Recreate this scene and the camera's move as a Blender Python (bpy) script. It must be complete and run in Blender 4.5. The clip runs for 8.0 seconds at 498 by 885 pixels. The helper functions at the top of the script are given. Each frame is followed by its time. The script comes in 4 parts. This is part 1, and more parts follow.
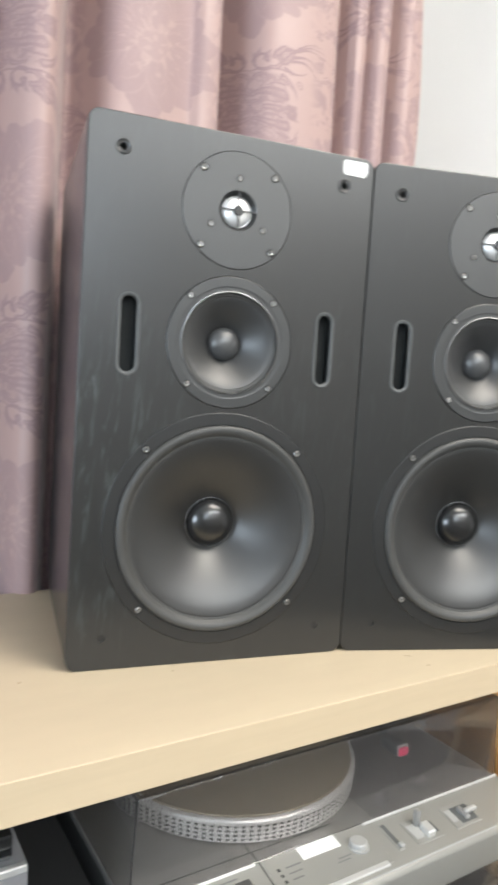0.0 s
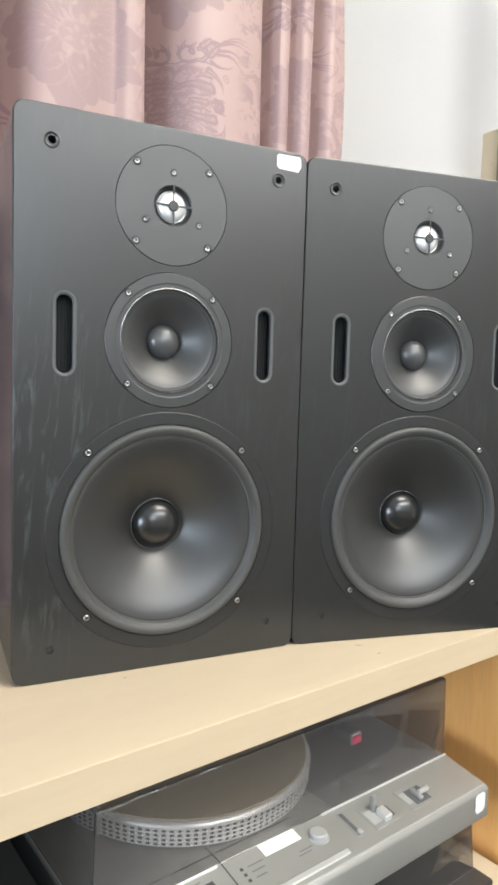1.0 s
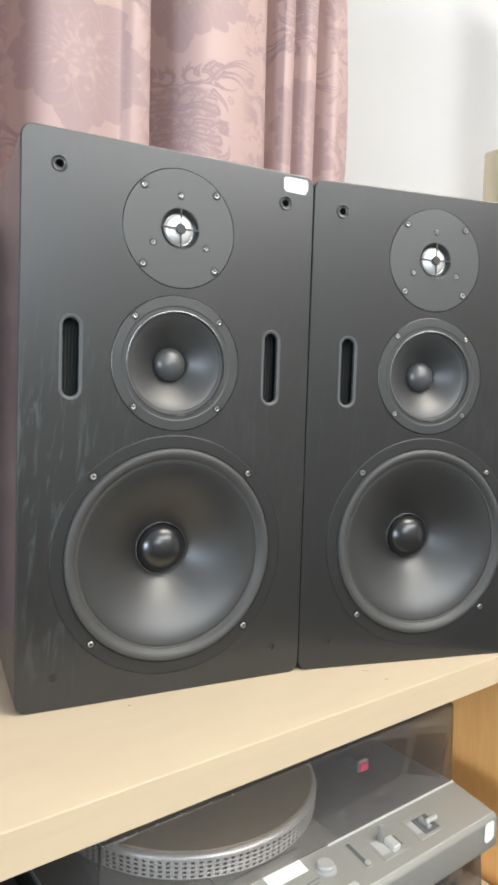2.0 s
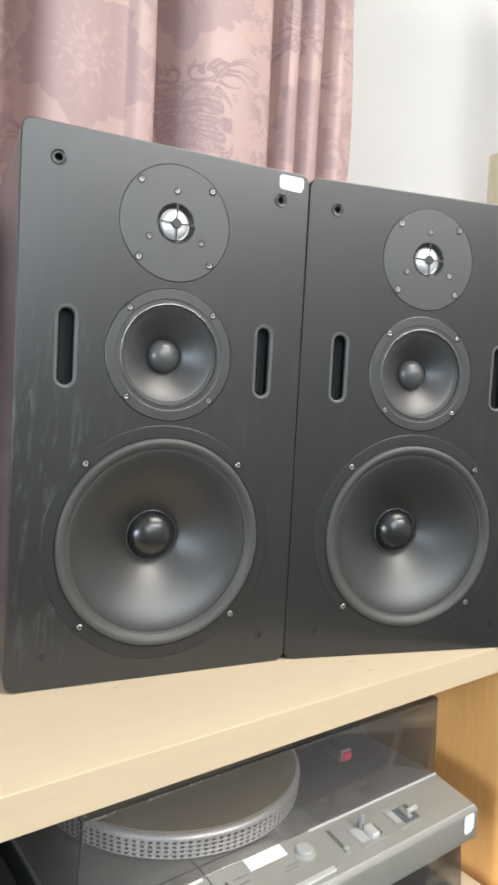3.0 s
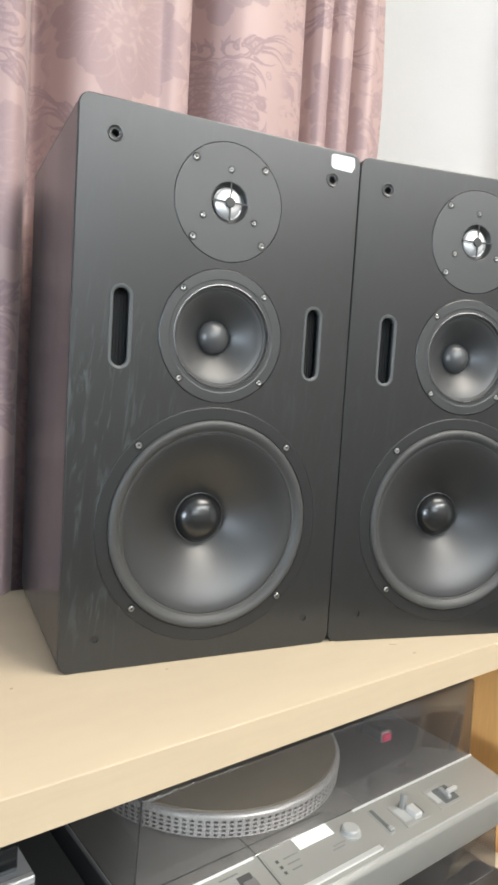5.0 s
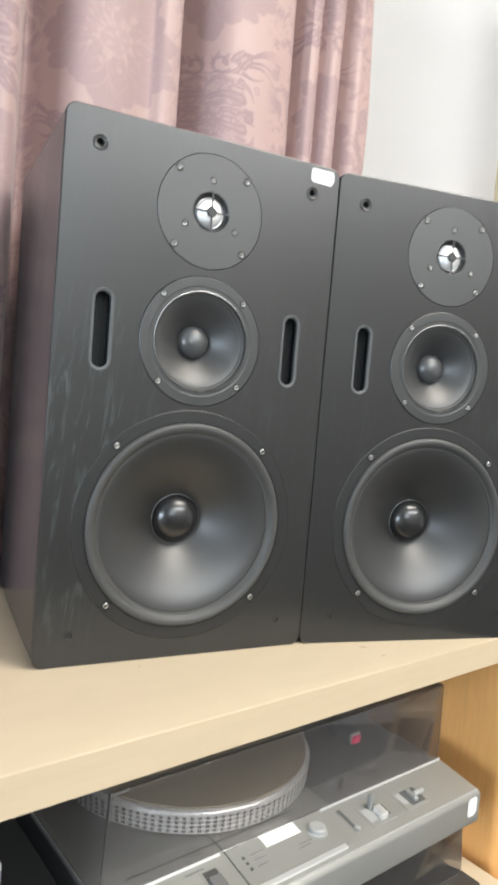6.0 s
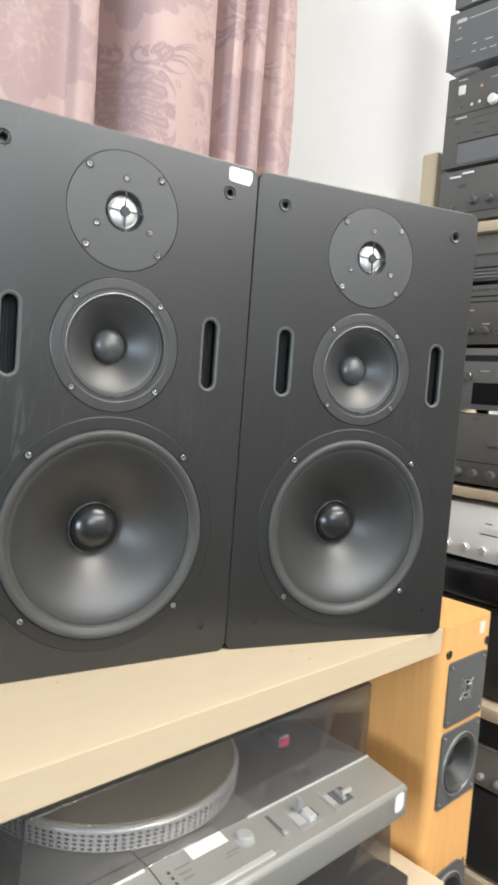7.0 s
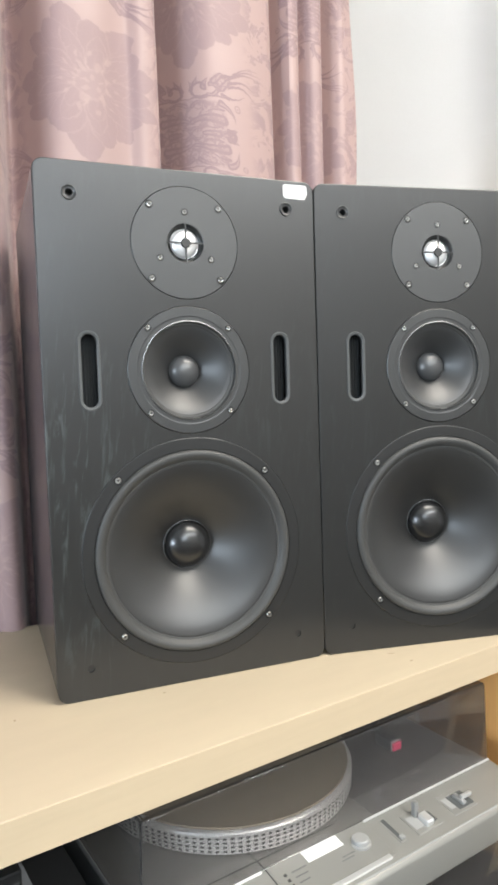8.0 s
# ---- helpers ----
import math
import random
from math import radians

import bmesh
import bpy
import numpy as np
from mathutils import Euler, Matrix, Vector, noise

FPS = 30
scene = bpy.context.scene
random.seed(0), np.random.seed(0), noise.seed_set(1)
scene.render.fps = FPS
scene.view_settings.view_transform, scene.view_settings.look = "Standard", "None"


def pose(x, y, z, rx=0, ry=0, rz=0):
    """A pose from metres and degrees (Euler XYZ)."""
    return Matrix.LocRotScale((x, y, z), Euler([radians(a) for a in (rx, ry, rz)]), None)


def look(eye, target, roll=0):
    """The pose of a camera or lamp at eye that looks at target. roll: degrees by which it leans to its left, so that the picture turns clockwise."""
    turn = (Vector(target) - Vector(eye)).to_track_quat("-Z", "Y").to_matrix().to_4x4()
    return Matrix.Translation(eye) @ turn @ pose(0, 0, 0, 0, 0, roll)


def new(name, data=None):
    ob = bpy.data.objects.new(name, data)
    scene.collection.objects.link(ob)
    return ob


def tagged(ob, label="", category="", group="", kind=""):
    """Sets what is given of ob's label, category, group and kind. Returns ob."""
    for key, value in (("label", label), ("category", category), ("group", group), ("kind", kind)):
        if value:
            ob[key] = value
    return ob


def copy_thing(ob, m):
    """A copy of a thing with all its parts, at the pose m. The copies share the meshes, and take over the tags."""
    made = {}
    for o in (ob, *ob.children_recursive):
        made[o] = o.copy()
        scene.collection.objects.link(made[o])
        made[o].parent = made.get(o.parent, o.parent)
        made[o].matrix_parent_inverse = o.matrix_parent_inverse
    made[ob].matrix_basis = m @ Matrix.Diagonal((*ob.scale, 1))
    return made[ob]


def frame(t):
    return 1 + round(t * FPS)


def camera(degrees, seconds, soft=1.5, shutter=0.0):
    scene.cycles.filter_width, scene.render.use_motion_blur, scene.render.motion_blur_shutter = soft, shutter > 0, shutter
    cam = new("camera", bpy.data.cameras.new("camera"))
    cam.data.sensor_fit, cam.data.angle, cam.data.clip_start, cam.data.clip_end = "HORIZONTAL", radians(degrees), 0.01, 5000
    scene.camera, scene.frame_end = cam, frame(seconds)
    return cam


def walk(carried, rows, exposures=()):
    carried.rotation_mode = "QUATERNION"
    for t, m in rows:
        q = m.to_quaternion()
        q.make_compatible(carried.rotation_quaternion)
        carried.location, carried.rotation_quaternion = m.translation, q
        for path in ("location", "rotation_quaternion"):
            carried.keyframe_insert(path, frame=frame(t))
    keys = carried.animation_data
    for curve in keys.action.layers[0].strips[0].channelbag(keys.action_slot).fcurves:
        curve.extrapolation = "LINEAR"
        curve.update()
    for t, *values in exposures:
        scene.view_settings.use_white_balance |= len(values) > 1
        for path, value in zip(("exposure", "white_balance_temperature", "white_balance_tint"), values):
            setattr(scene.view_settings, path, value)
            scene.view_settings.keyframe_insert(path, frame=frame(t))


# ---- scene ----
cam = camera(40.22, 8.0, soft=3.1, shutter=0.4)
PATH = [
    (0, (-0.1033, -0.7041, 1.3056), (0.4258, 0.1412, 1.2308), 3.53),
    (0.2, (-0.1006, -0.7056, 1.3067), (0.4738, 0.1101, 1.2376), 2.77),
    (0.3, (-0.0991, -0.7050, 1.3079), (0.4892, 0.1006, 1.2375), 2.99),
    (0.5, (-0.0954, -0.7056, 1.3078), (0.5114, 0.0870, 1.2469), 2.56),
    (0.7, (-0.1034, -0.6985, 1.3082), (0.5139, 0.0846, 1.2328), 1.31),
    (0.8, (-0.1075, -0.6972, 1.3085), (0.5033, 0.0910, 1.2332), 1.73),
    (1, (-0.1098, -0.6908, 1.3068), (0.4999, 0.0981, 1.2299), 1.64),
    (1.2, (-0.1172, -0.6875, 1.3151), (0.4976, 0.0985, 1.2504), 1.12),
    (1.3, (-0.1206, -0.6852, 1.3191), (0.4952, 0.1018, 1.2809), 1.06),
    (1.5, (-0.1230, -0.6803, 1.3258), (0.4883, 0.1100, 1.2841), 1.68),
    (1.7, (-0.1189, -0.6765, 1.3225), (0.4926, 0.1128, 1.2669), 1.57),
    (2.8, (-0.1070, -0.6974, 1.3123), (0.5030, 0.0930, 1.2568), 2.61),
    (2.9, (-0.1092, -0.6996, 1.3126), (0.4996, 0.0916, 1.2543), 2.79),
    (3, (-0.1069, -0.7034, 1.3117), (0.4965, 0.0918, 1.2512), 3.04),
    (3.2, (-0.1143, -0.7011, 1.3105), (0.4742, 0.1046, 1.2431), 3.01),
    (3.5, (-0.1148, -0.6954, 1.3092), (0.4518, 0.1254, 1.2362), 2.73),
    (3.8, (-0.1248, -0.6917, 1.3100), (0.4531, 0.1217, 1.2440), 2.99),
    (4, (-0.1277, -0.6889, 1.3117), (0.4646, 0.1137, 1.2406), 3.76),
    (4.2, (-0.1392, -0.6818, 1.3108), (0.4808, 0.0994, 1.2375), 3.43),
    (4.3, (-0.1422, -0.6768, 1.3115), (0.4802, 0.1017, 1.2316), 2.91),
    (4.5, (-0.1504, -0.6693, 1.3098), (0.4624, 0.1177, 1.2379), 3.24),
    (4.7, (-0.1539, -0.6579, 1.3064), (0.4530, 0.1320, 1.2185), 3.60),
    (5.8, (-0.1477, -0.6933, 1.3074), (0.4747, 0.0871, 1.2465), 3.44),
    (6, (-0.1529, -0.6885, 1.3007), (0.4680, 0.0925, 1.2340), 4.77),
    (6.1, (-0.1514, -0.6875, 1.3028), (0.4663, 0.0942, 1.2172), 5.36),
    (6.2, (-0.1503, -0.6892, 1.3046), (0.4780, 0.0830, 1.2101), 6.04),
    (6.3, (-0.1478, -0.6850, 1.3057), (0.4823, 0.0848, 1.2036), 5.47),
    (6.4, (-0.1430, -0.6831, 1.3093), (0.4880, 0.0873, 1.2181), 6.38),
    (6.5, (-0.1441, -0.6831, 1.3096), (0.4903, 0.0879, 1.2529), 6.24),
    (6.6, (-0.1360, -0.6844, 1.3110), (0.5130, 0.0735, 1.2450), 6.43),
    (6.7, (-0.1283, -0.6822, 1.3126), (0.5448, 0.0513, 1.2177), 6.04),
    (6.8, (-0.1280, -0.6854, 1.3137), (0.5620, 0.0315, 1.2139), 5.81),
    (6.9, (-0.1268, -0.6869, 1.3146), (0.5656, 0.0292, 1.2267), 5.20),
    (7, (-0.1252, -0.6909, 1.3169), (0.5605, 0.0334, 1.2445), 4.23),
    (7.2, (-0.1237, -0.6951, 1.3172), (0.5504, 0.0406, 1.2509), 2.20),
    (7.3, (-0.1235, -0.6989, 1.3174), (0.5425, 0.0446, 1.2572), 1.49),
    (7.5, (-0.1265, -0.7081, 1.3171), (0.5156, 0.0566, 1.2622), 0.68),
    (7.7, (-0.1223, -0.7192, 1.3187), (0.4755, 0.0802, 1.2588), -0.25),
    (7.8, (-0.1156, -0.7238, 1.3193), (0.4589, 0.0923, 1.2570), -0.58),
    (8, (-0.1041, -0.7333, 1.3209), (0.4492, 0.0973, 1.2587), -1.88),
]
walk(cam, [(t, look(eye, target, roll)) for t, eye, target, roll in PATH])

# ---------------------------------------------------------------- light
world = bpy.data.worlds.new("world")
scene.world = world
world.use_nodes = True
sky = world.node_tree.nodes.new("ShaderNodeTexSky")
sky.sky_type, sky.sun_disc = "NISHITA", False
sky.sun_elevation, sky.sun_rotation = radians(35), radians(200)
world.node_tree.links.new(sky.outputs[0], world.node_tree.nodes["Background"].inputs[0])
world.node_tree.nodes["Background"].inputs[1].default_value = 0.1
scene.view_settings.exposure = 0.12


def area_lamp(name, m, sx, sy, watts, colour):
    data = bpy.data.lights.new(name, "AREA")
    data.shape, data.size, data.size_y, data.energy, data.color = "RECTANGLE", sx, sy, watts, colour
    ob = new(name, data)
    ob.matrix_world = m
    return ob


# ceiling panel over the right-hand side, a fill lamp added beyond the rack, a tube along the opposite side, windows
# behind and to the left
area_lamp("panel_light", pose(0.92, -1.05, 2.82), 1.20, 0.90, 52, (1.0, 0.935, 0.840))
# unseen fill, added to lift the rack's shadow off the wall
area_lamp("panel_light", pose(2.60, -0.15, 2.82), 0.40, 0.50, 66, (1.0, 0.965, 0.91))
area_lamp("tube_light", pose(0.75, -3.00, 2.82), 2.40, 0.30, 112, (0.94, 0.965, 0.97))
area_lamp("window_daylight", pose(-0.85, -3.52, 2.25, 90, 0, 0), 1.0, 0.60, 26, (0.78, 0.89, 1.0))
area_lamp("window_daylight", pose(-2.32, -1.05, 1.45, 0, -90, 0), 0.65, 1.00, 46, (0.72, 0.86, 1.0))


# ---------------------------------------------------------------- materials
def material(name, colour, rough=0.5, metal=0.0, grain=None, mottle=0.0, bump=0.0, bump_scale=300.0, stretch=(1, 1, 1),
             spec=0.5, coat=0.0, second=None, second_scale=4.0):
    """Principled surface with grain at a fine scale and mottling at a coarse one, in object coordinates (metres)."""
    mat = bpy.data.materials.new(name)
    mat.use_nodes = True
    nt = mat.node_tree
    bsdf = nt.nodes["Principled BSDF"]
    coord = nt.nodes.new("ShaderNodeTexCoord")
    mapping = nt.nodes.new("ShaderNodeMapping")
    mapping.inputs["Scale"].default_value = stretch
    nt.links.new(coord.outputs["Object"], mapping.inputs[0])
    bsdf.inputs["Roughness"].default_value = rough
    bsdf.inputs["Metallic"].default_value = metal
    bsdf.inputs["Specular IOR Level"].default_value = spec
    bsdf.inputs["Coat Weight"].default_value = coat
    bsdf.inputs["Coat Roughness"].default_value = rough
    bsdf.inputs["Base Color"].default_value = (*colour, 1)
    fine = nt.nodes.new("ShaderNodeTexNoise")
    fine.inputs["Scale"].default_value = bump_scale
    fine.inputs["Detail"].default_value = 4
    nt.links.new(mapping.outputs[0], fine.inputs["Vector"])
    coarse = nt.nodes.new("ShaderNodeTexNoise")
    coarse.inputs["Scale"].default_value = second_scale
    coarse.inputs["Detail"].default_value = 5
    nt.links.new(mapping.outputs[0], coarse.inputs["Vector"])
    if mottle or second:
        mix = nt.nodes.new("ShaderNodeMix")
        mix.data_type = "RGBA"
        mix.inputs["A"].default_value = (*colour, 1)
        dark = second or tuple(c * (1 - mottle) for c in colour)
        mix.inputs["B"].default_value = (*dark, 1)
        ramp = nt.nodes.new("ShaderNodeMapRange")
        ramp.inputs[1].default_value, ramp.inputs[2].default_value = 0.35, 0.7
        both = nt.nodes.new("ShaderNodeMath")
        both.operation = "MULTIPLY_ADD"
        both.inputs[1].default_value = 0.5
        half = nt.nodes.new("ShaderNodeMath")
        half.operation = "MULTIPLY"
        half.inputs[1].default_value = 0.5
        nt.links.new(coarse.outputs[0], half.inputs[0])
        nt.links.new(fine.outputs[0], both.inputs[0])
        nt.links.new(half.outputs[0], both.inputs[2])
        nt.links.new(both.outputs[0], ramp.inputs[0])
        nt.links.new(ramp.outputs[0], mix.inputs[0])
        nt.links.new(mix.outputs["Result"], bsdf.inputs["Base Color"])
    if bump:
        b = nt.nodes.new("ShaderNodeBump")
        b.inputs["Strength"].default_value = bump
        b.inputs["Distance"].default_value = 0.001
        nt.links.new(fine.outputs[0], b.inputs["Height"])
        nt.links.new(b.outputs[0], bsdf.inputs["Normal"])
    r = nt.nodes.new("ShaderNodeMapRange")
    r.inputs[3].default_value, r.inputs[4].default_value = max(rough - 0.08, 0.02), min(rough + 0.08, 1)
    nt.links.new(coarse.outputs[0], r.inputs[0])
    nt.links.new(r.outputs[0], bsdf.inputs["Roughness"])
    return mat


def ash_material(name, strong, gloss):
    """Black-stained ash: fine upright pores and, in patches, paler flame figure."""
    mat = bpy.data.materials.new(name)
    mat.use_nodes = True
    nt = mat.node_tree
    bsdf = nt.nodes["Principled BSDF"]
    coord = nt.nodes.new("ShaderNodeTexCoord")

    def noise_node(scale, stretch, detail=4, rough=0.5, distort=0.0, lean=0.0):
        mp = nt.nodes.new("ShaderNodeMapping")
        mp.vector_type = "TEXTURE"
        mp.inputs["Rotation"].default_value = (0, radians(lean), 0)
        mp.inputs["Scale"].default_value = tuple(1 / k for k in stretch)
        nt.links.new(coord.outputs["Object"], mp.inputs[0])
        n = nt.nodes.new("ShaderNodeTexNoise")
        n.inputs["Scale"].default_value, n.inputs["Detail"].default_value = scale, detail
        n.inputs["Roughness"].default_value, n.inputs["Distortion"].default_value = rough, distort
        nt.links.new(mp.outputs[0], n.inputs["Vector"])
        return n.outputs[0]

    def ranged(v, a, b_, lo, hi):
        n = nt.nodes.new("ShaderNodeMapRange")
        n.interpolation_type = "SMOOTHSTEP"
        for k, x in enumerate((a, b_, lo, hi)):
            n.inputs[k + 1].default_value = x
        nt.links.new(v, n.inputs[0])
        return n.outputs[0]

    def times(a, b_):
        n = nt.nodes.new("ShaderNodeMath")
        n.operation = "MULTIPLY"
        nt.links.new(a, n.inputs[0])
        nt.links.new(b_, n.inputs[1])
        return n.outputs[0]

    pores = noise_node(26, (11, 11, 0.55), 5, 0.6, 0.4)
    # flame figure: long feathered streaks that lean a little, strongest on one flank of the board
    streaks = noise_node(20, (7.5, 7.5, 0.95), 5, 0.62, 0.9, lean=6)
    far = nt.nodes.new("ShaderNodeVectorMath")
    far.operation = "DISTANCE"
    flat = nt.nodes.new("ShaderNodeMapping")
    flat.inputs["Scale"].default_value = (1, 0.2, 0.42)
    nt.links.new(coord.outputs["Object"], flat.inputs[0])
    nt.links.new(flat.outputs[0], far.inputs[0])
    far.inputs[1].default_value = (-0.122, 0, 0.092)
    flank = ranged(far.outputs["Value"], 0.035, 0.100, strong, 0.0)
    patch = ranged(noise_node(3.2, (1, 1, 1), 2), 0.40, 0.62, 0.0, 0.28)
    most = nt.nodes.new("ShaderNodeMath")
    most.operation = "MAXIMUM"
    nt.links.new(flank, most.inputs[0])
    nt.links.new(patch, most.inputs[1])
    broken = ranged(noise_node(14, (5, 5, 0.8), 3, 0.6), 0.36, 0.62, 0.0, 1.0)
    figure = times(times(ranged(streaks, 0.50, 0.64, 0.0, 1.0), broken), most.outputs[0])
    mix = nt.nodes.new("ShaderNodeMix")
    mix.data_type = "RGBA"
    mix.inputs["A"].default_value, mix.inputs["B"].default_value = (0.0155, 0.0156, 0.0150, 1), (0.052, 0.062, 0.060, 1)
    nt.links.new(figure, mix.inputs[0])
    nt.links.new(mix.outputs["Result"], bsdf.inputs["Base Color"])
    bsdf.inputs["Specular IOR Level"].default_value = gloss
    nt.links.new(ranged(pores, 0.35, 0.7, 0.30, 0.35), bsdf.inputs["Roughness"])
    bump = nt.nodes.new("ShaderNodeBump")
    bump.inputs["Strength"].default_value, bump.inputs["Distance"].default_value = 0.06, 0.0008
    nt.links.new(pores, bump.inputs["Height"])
    nt.links.new(bump.outputs[0], bsdf.inputs["Normal"])
    return mat


M_ASH = ash_material("figured_black_ash", 1.0, 0.66)
M_ASH_PLAIN = ash_material("plain_black_ash", 0.12, 0.54)
M_SIDE = material("black_foil_side", (0.026, 0.027, 0.029), 0.24, spec=1.0, mottle=0.2, bump=0.04, bump_scale=60, stretch=(6, 6, 0.4))
M_PLASTIC = material("black_plastic", (0.026, 0.026, 0.026), 0.42, bump=0.15, bump_scale=900)
M_FLANGE = material("satin_black_flange", (0.020, 0.021, 0.021), 0.40, spec=0.8, bump=0.12, bump_scale=1200)
M_CONE = material("polypropylene_cone", (0.0130, 0.0127, 0.0122), 0.42, spec=1.0, bump=0.03, bump_scale=500)
M_BEAD = material("shiny_grey_bead", (0.075, 0.075, 0.074), 0.2, spec=1.0, coat=0.5)
M_RUBBER = material("rubber_surround", (0.050, 0.050, 0.048), 0.52, spec=0.5, bump=0.1, bump_scale=700)
M_CAP = material("glossy_dust_cap", (0.012, 0.012, 0.012), 0.25, spec=0.75)
M_MIDCONE = material("gloss_midrange_cone", (0.023, 0.0235, 0.024), 0.47, spec=0.9, bump=0.02, bump_scale=500)
M_MIDCAP = material("satin_dust_cap", (0.060, 0.061, 0.062), 0.35, spec=0.85)
M_BASKET = material("matt_black_basket", (0.0130, 0.0132, 0.0130), 0.43, spec=0.54, bump=0.1, bump_scale=900)
M_HOLE = material("dark_inside", (0.020, 0.022, 0.0225), 0.8, spec=0.3)
M_SLOT = material("port_trim", (0.078, 0.082, 0.082), 0.5)
M_RING = material("satin_grey_ring", (0.22, 0.22, 0.217), 0.28, metal=0.8)
M_BORE = material("dark_counterbore", (0.008, 0.008, 0.008), 0.7, spec=0.2)
M_STEEL = material("screw_steel", (0.32, 0.32, 0.31), 0.34, metal=1.0)
M_DOME = material("aluminium_dome", (0.90, 0.90, 0.90), 0.48, metal=0.85)
M_PLATTER = material("turned_aluminium", (0.86, 0.855, 0.83), 0.34, metal=0.6, mottle=0.06)
M_PEACH = material("faded_pink_label", (0.82, 0.62, 0.52), 0.7, mottle=0.05)
M_PAPER = material("white_paper_label", (0.74, 0.74, 0.72), 0.7, mottle=0.04)
M_SHELF = material("birch_laminate", (0.548, 0.455, 0.322), 0.48, mottle=0.07, bump=0.03, bump_scale=22, stretch=(0.7, 2.2, 2.2), second_scale=3)
M_EDGE = material("birch_edge_band", (0.550, 0.440, 0.300), 0.66, spec=0.15, mottle=0.07, bump=0.04, bump_scale=30, stretch=(0.5, 5, 5), second_scale=4)
M_WALL = material("white_wall_paint", (0.500, 0.505, 0.512), 0.85, mottle=0.03, bump=0.2, bump_scale=160)
M_DULL = material("dull_wall_paint", (0.34, 0.335, 0.325), 0.85, mottle=0.06, bump=0.2, bump_scale=160)
M_CEIL = material("ceiling_paint", (0.82, 0.82, 0.80), 0.9, mottle=0.03)
M_FLOOR = material("grey_floor", (0.065, 0.06, 0.052), 0.5, mottle=0.3, second_scale=3)
M_OAK = material("orange_beech_veneer", (0.780, 0.405, 0.138), 0.4, mottle=0.14, bump=0.08, bump_scale=40, stretch=(9, 9, 0.5), second_scale=5)
M_SILVER = material("silver_paint", (0.288, 0.285, 0.264), 0.40, metal=0.35, mottle=0.05, bump=0.05, bump_scale=1500)
M_PANEL = material("pale_grey_panel", (0.36, 0.36, 0.35), 0.45, metal=0.2, mottle=0.05)
M_ALU = material("machined_aluminium", (0.70, 0.70, 0.685), 0.32, metal=0.6)
M_BLACKBOX = material("black_metal_case", (0.125, 0.122, 0.116), 0.42, mottle=0.2, bump=0.05, bump_scale=800)
M_STONE = material("grey_plinth", (0.22, 0.22, 0.23), 0.5, mottle=0.1)
M_SHADE = material("dark_shade_brown", (0.090, 0.076, 0.066), 0.8, mottle=0.2)
M_FRAME = material("dark_grey_frame", (0.085, 0.090, 0.092), 0.48, mottle=0.15, bump=0.1, bump_scale=900)
M_GROOVE = material("dark_groove", (0.05, 0.05, 0.048), 0.7)
M_DOTS = material("strobe_dots", (0.095, 0.092, 0.088), 0.5)
M_CRUMB = material("brown_splinter", (0.44, 0.34, 0.23), 0.7, mottle=0.3)
M_DARK_GREY = material("plain_dark_grey", (0.135, 0.130, 0.128), 0.42, mottle=0.08)
M_RIM = material("pale_metal_rim", (0.36, 0.36, 0.35), 0.35, metal=0.6)
M_PINK = material("pink_stylus_guard", (0.80, 0.07, 0.16), 0.3)
M_MAT = material("brown_rubber_mat", (0.31, 0.26, 0.185), 0.5, mottle=0.15, bump=0.2, bump_scale=700)
M_CHAMP = material("brushed_silver_front", (0.90, 0.90, 0.88), 0.45, metal=0.0, mottle=0.04)
M_GREY = material("grey_metal_case", (0.160, 0.165, 0.168), 0.45, mottle=0.15)
M_PRINT = material("grey_print", (0.15, 0.15, 0.15), 0.6)
M_INK = material("pale_print", (0.55, 0.55, 0.54), 0.6)
M_GLOSS = material("glossy_black_lid", (0.012, 0.013, 0.014), 0.12)


# ---------------------------------------------------------------- mesh helpers
def part(name, bm, mat, parent, label="", smooth=True):
    me = bpy.data.meshes.new(name)
    bm.normal_update()
    bm.to_mesh(me)
    bm.free()
    if smooth:
        me.shade_smooth()
        me.set_sharp_from_angle(angle=radians(35))
    me.materials.append(mat)
    ob = new(name, me)
    if parent is not None:
        ob.parent = parent
    if label:
        tagged(ob, label)
    return ob


def thing(name, m, label, category, group="", kind=""):
    ob = new(name)
    ob.empty_display_size = 0.05
    ob.matrix_world = m
    return tagged(ob, label, category, group, kind)


def box(bm, x0, x1, y0, y1, z0, z1, bevel=0.0, segs=2):
    made = bmesh.ops.create_cube(bm, size=1.0, matrix=Matrix.Translation(((x0 + x1) / 2, (y0 + y1) / 2, (z0 + z1) / 2))
                                 @ Matrix.Diagonal((x1 - x0, y1 - y0, z1 - z0, 1)))
    if bevel:
        edges = list({e for v in made["verts"] for e in v.link_edges})
        bmesh.ops.bevel(bm, geom=edges, offset=bevel, segments=segs, profile=0.5, affect="EDGES")
    return bm


def block(x0, x1, y0, y1, z0, z1, bevel=0.0, segs=2):
    return box(bmesh.new(), x0, x1, y0, y1, z0, z1, bevel, segs)


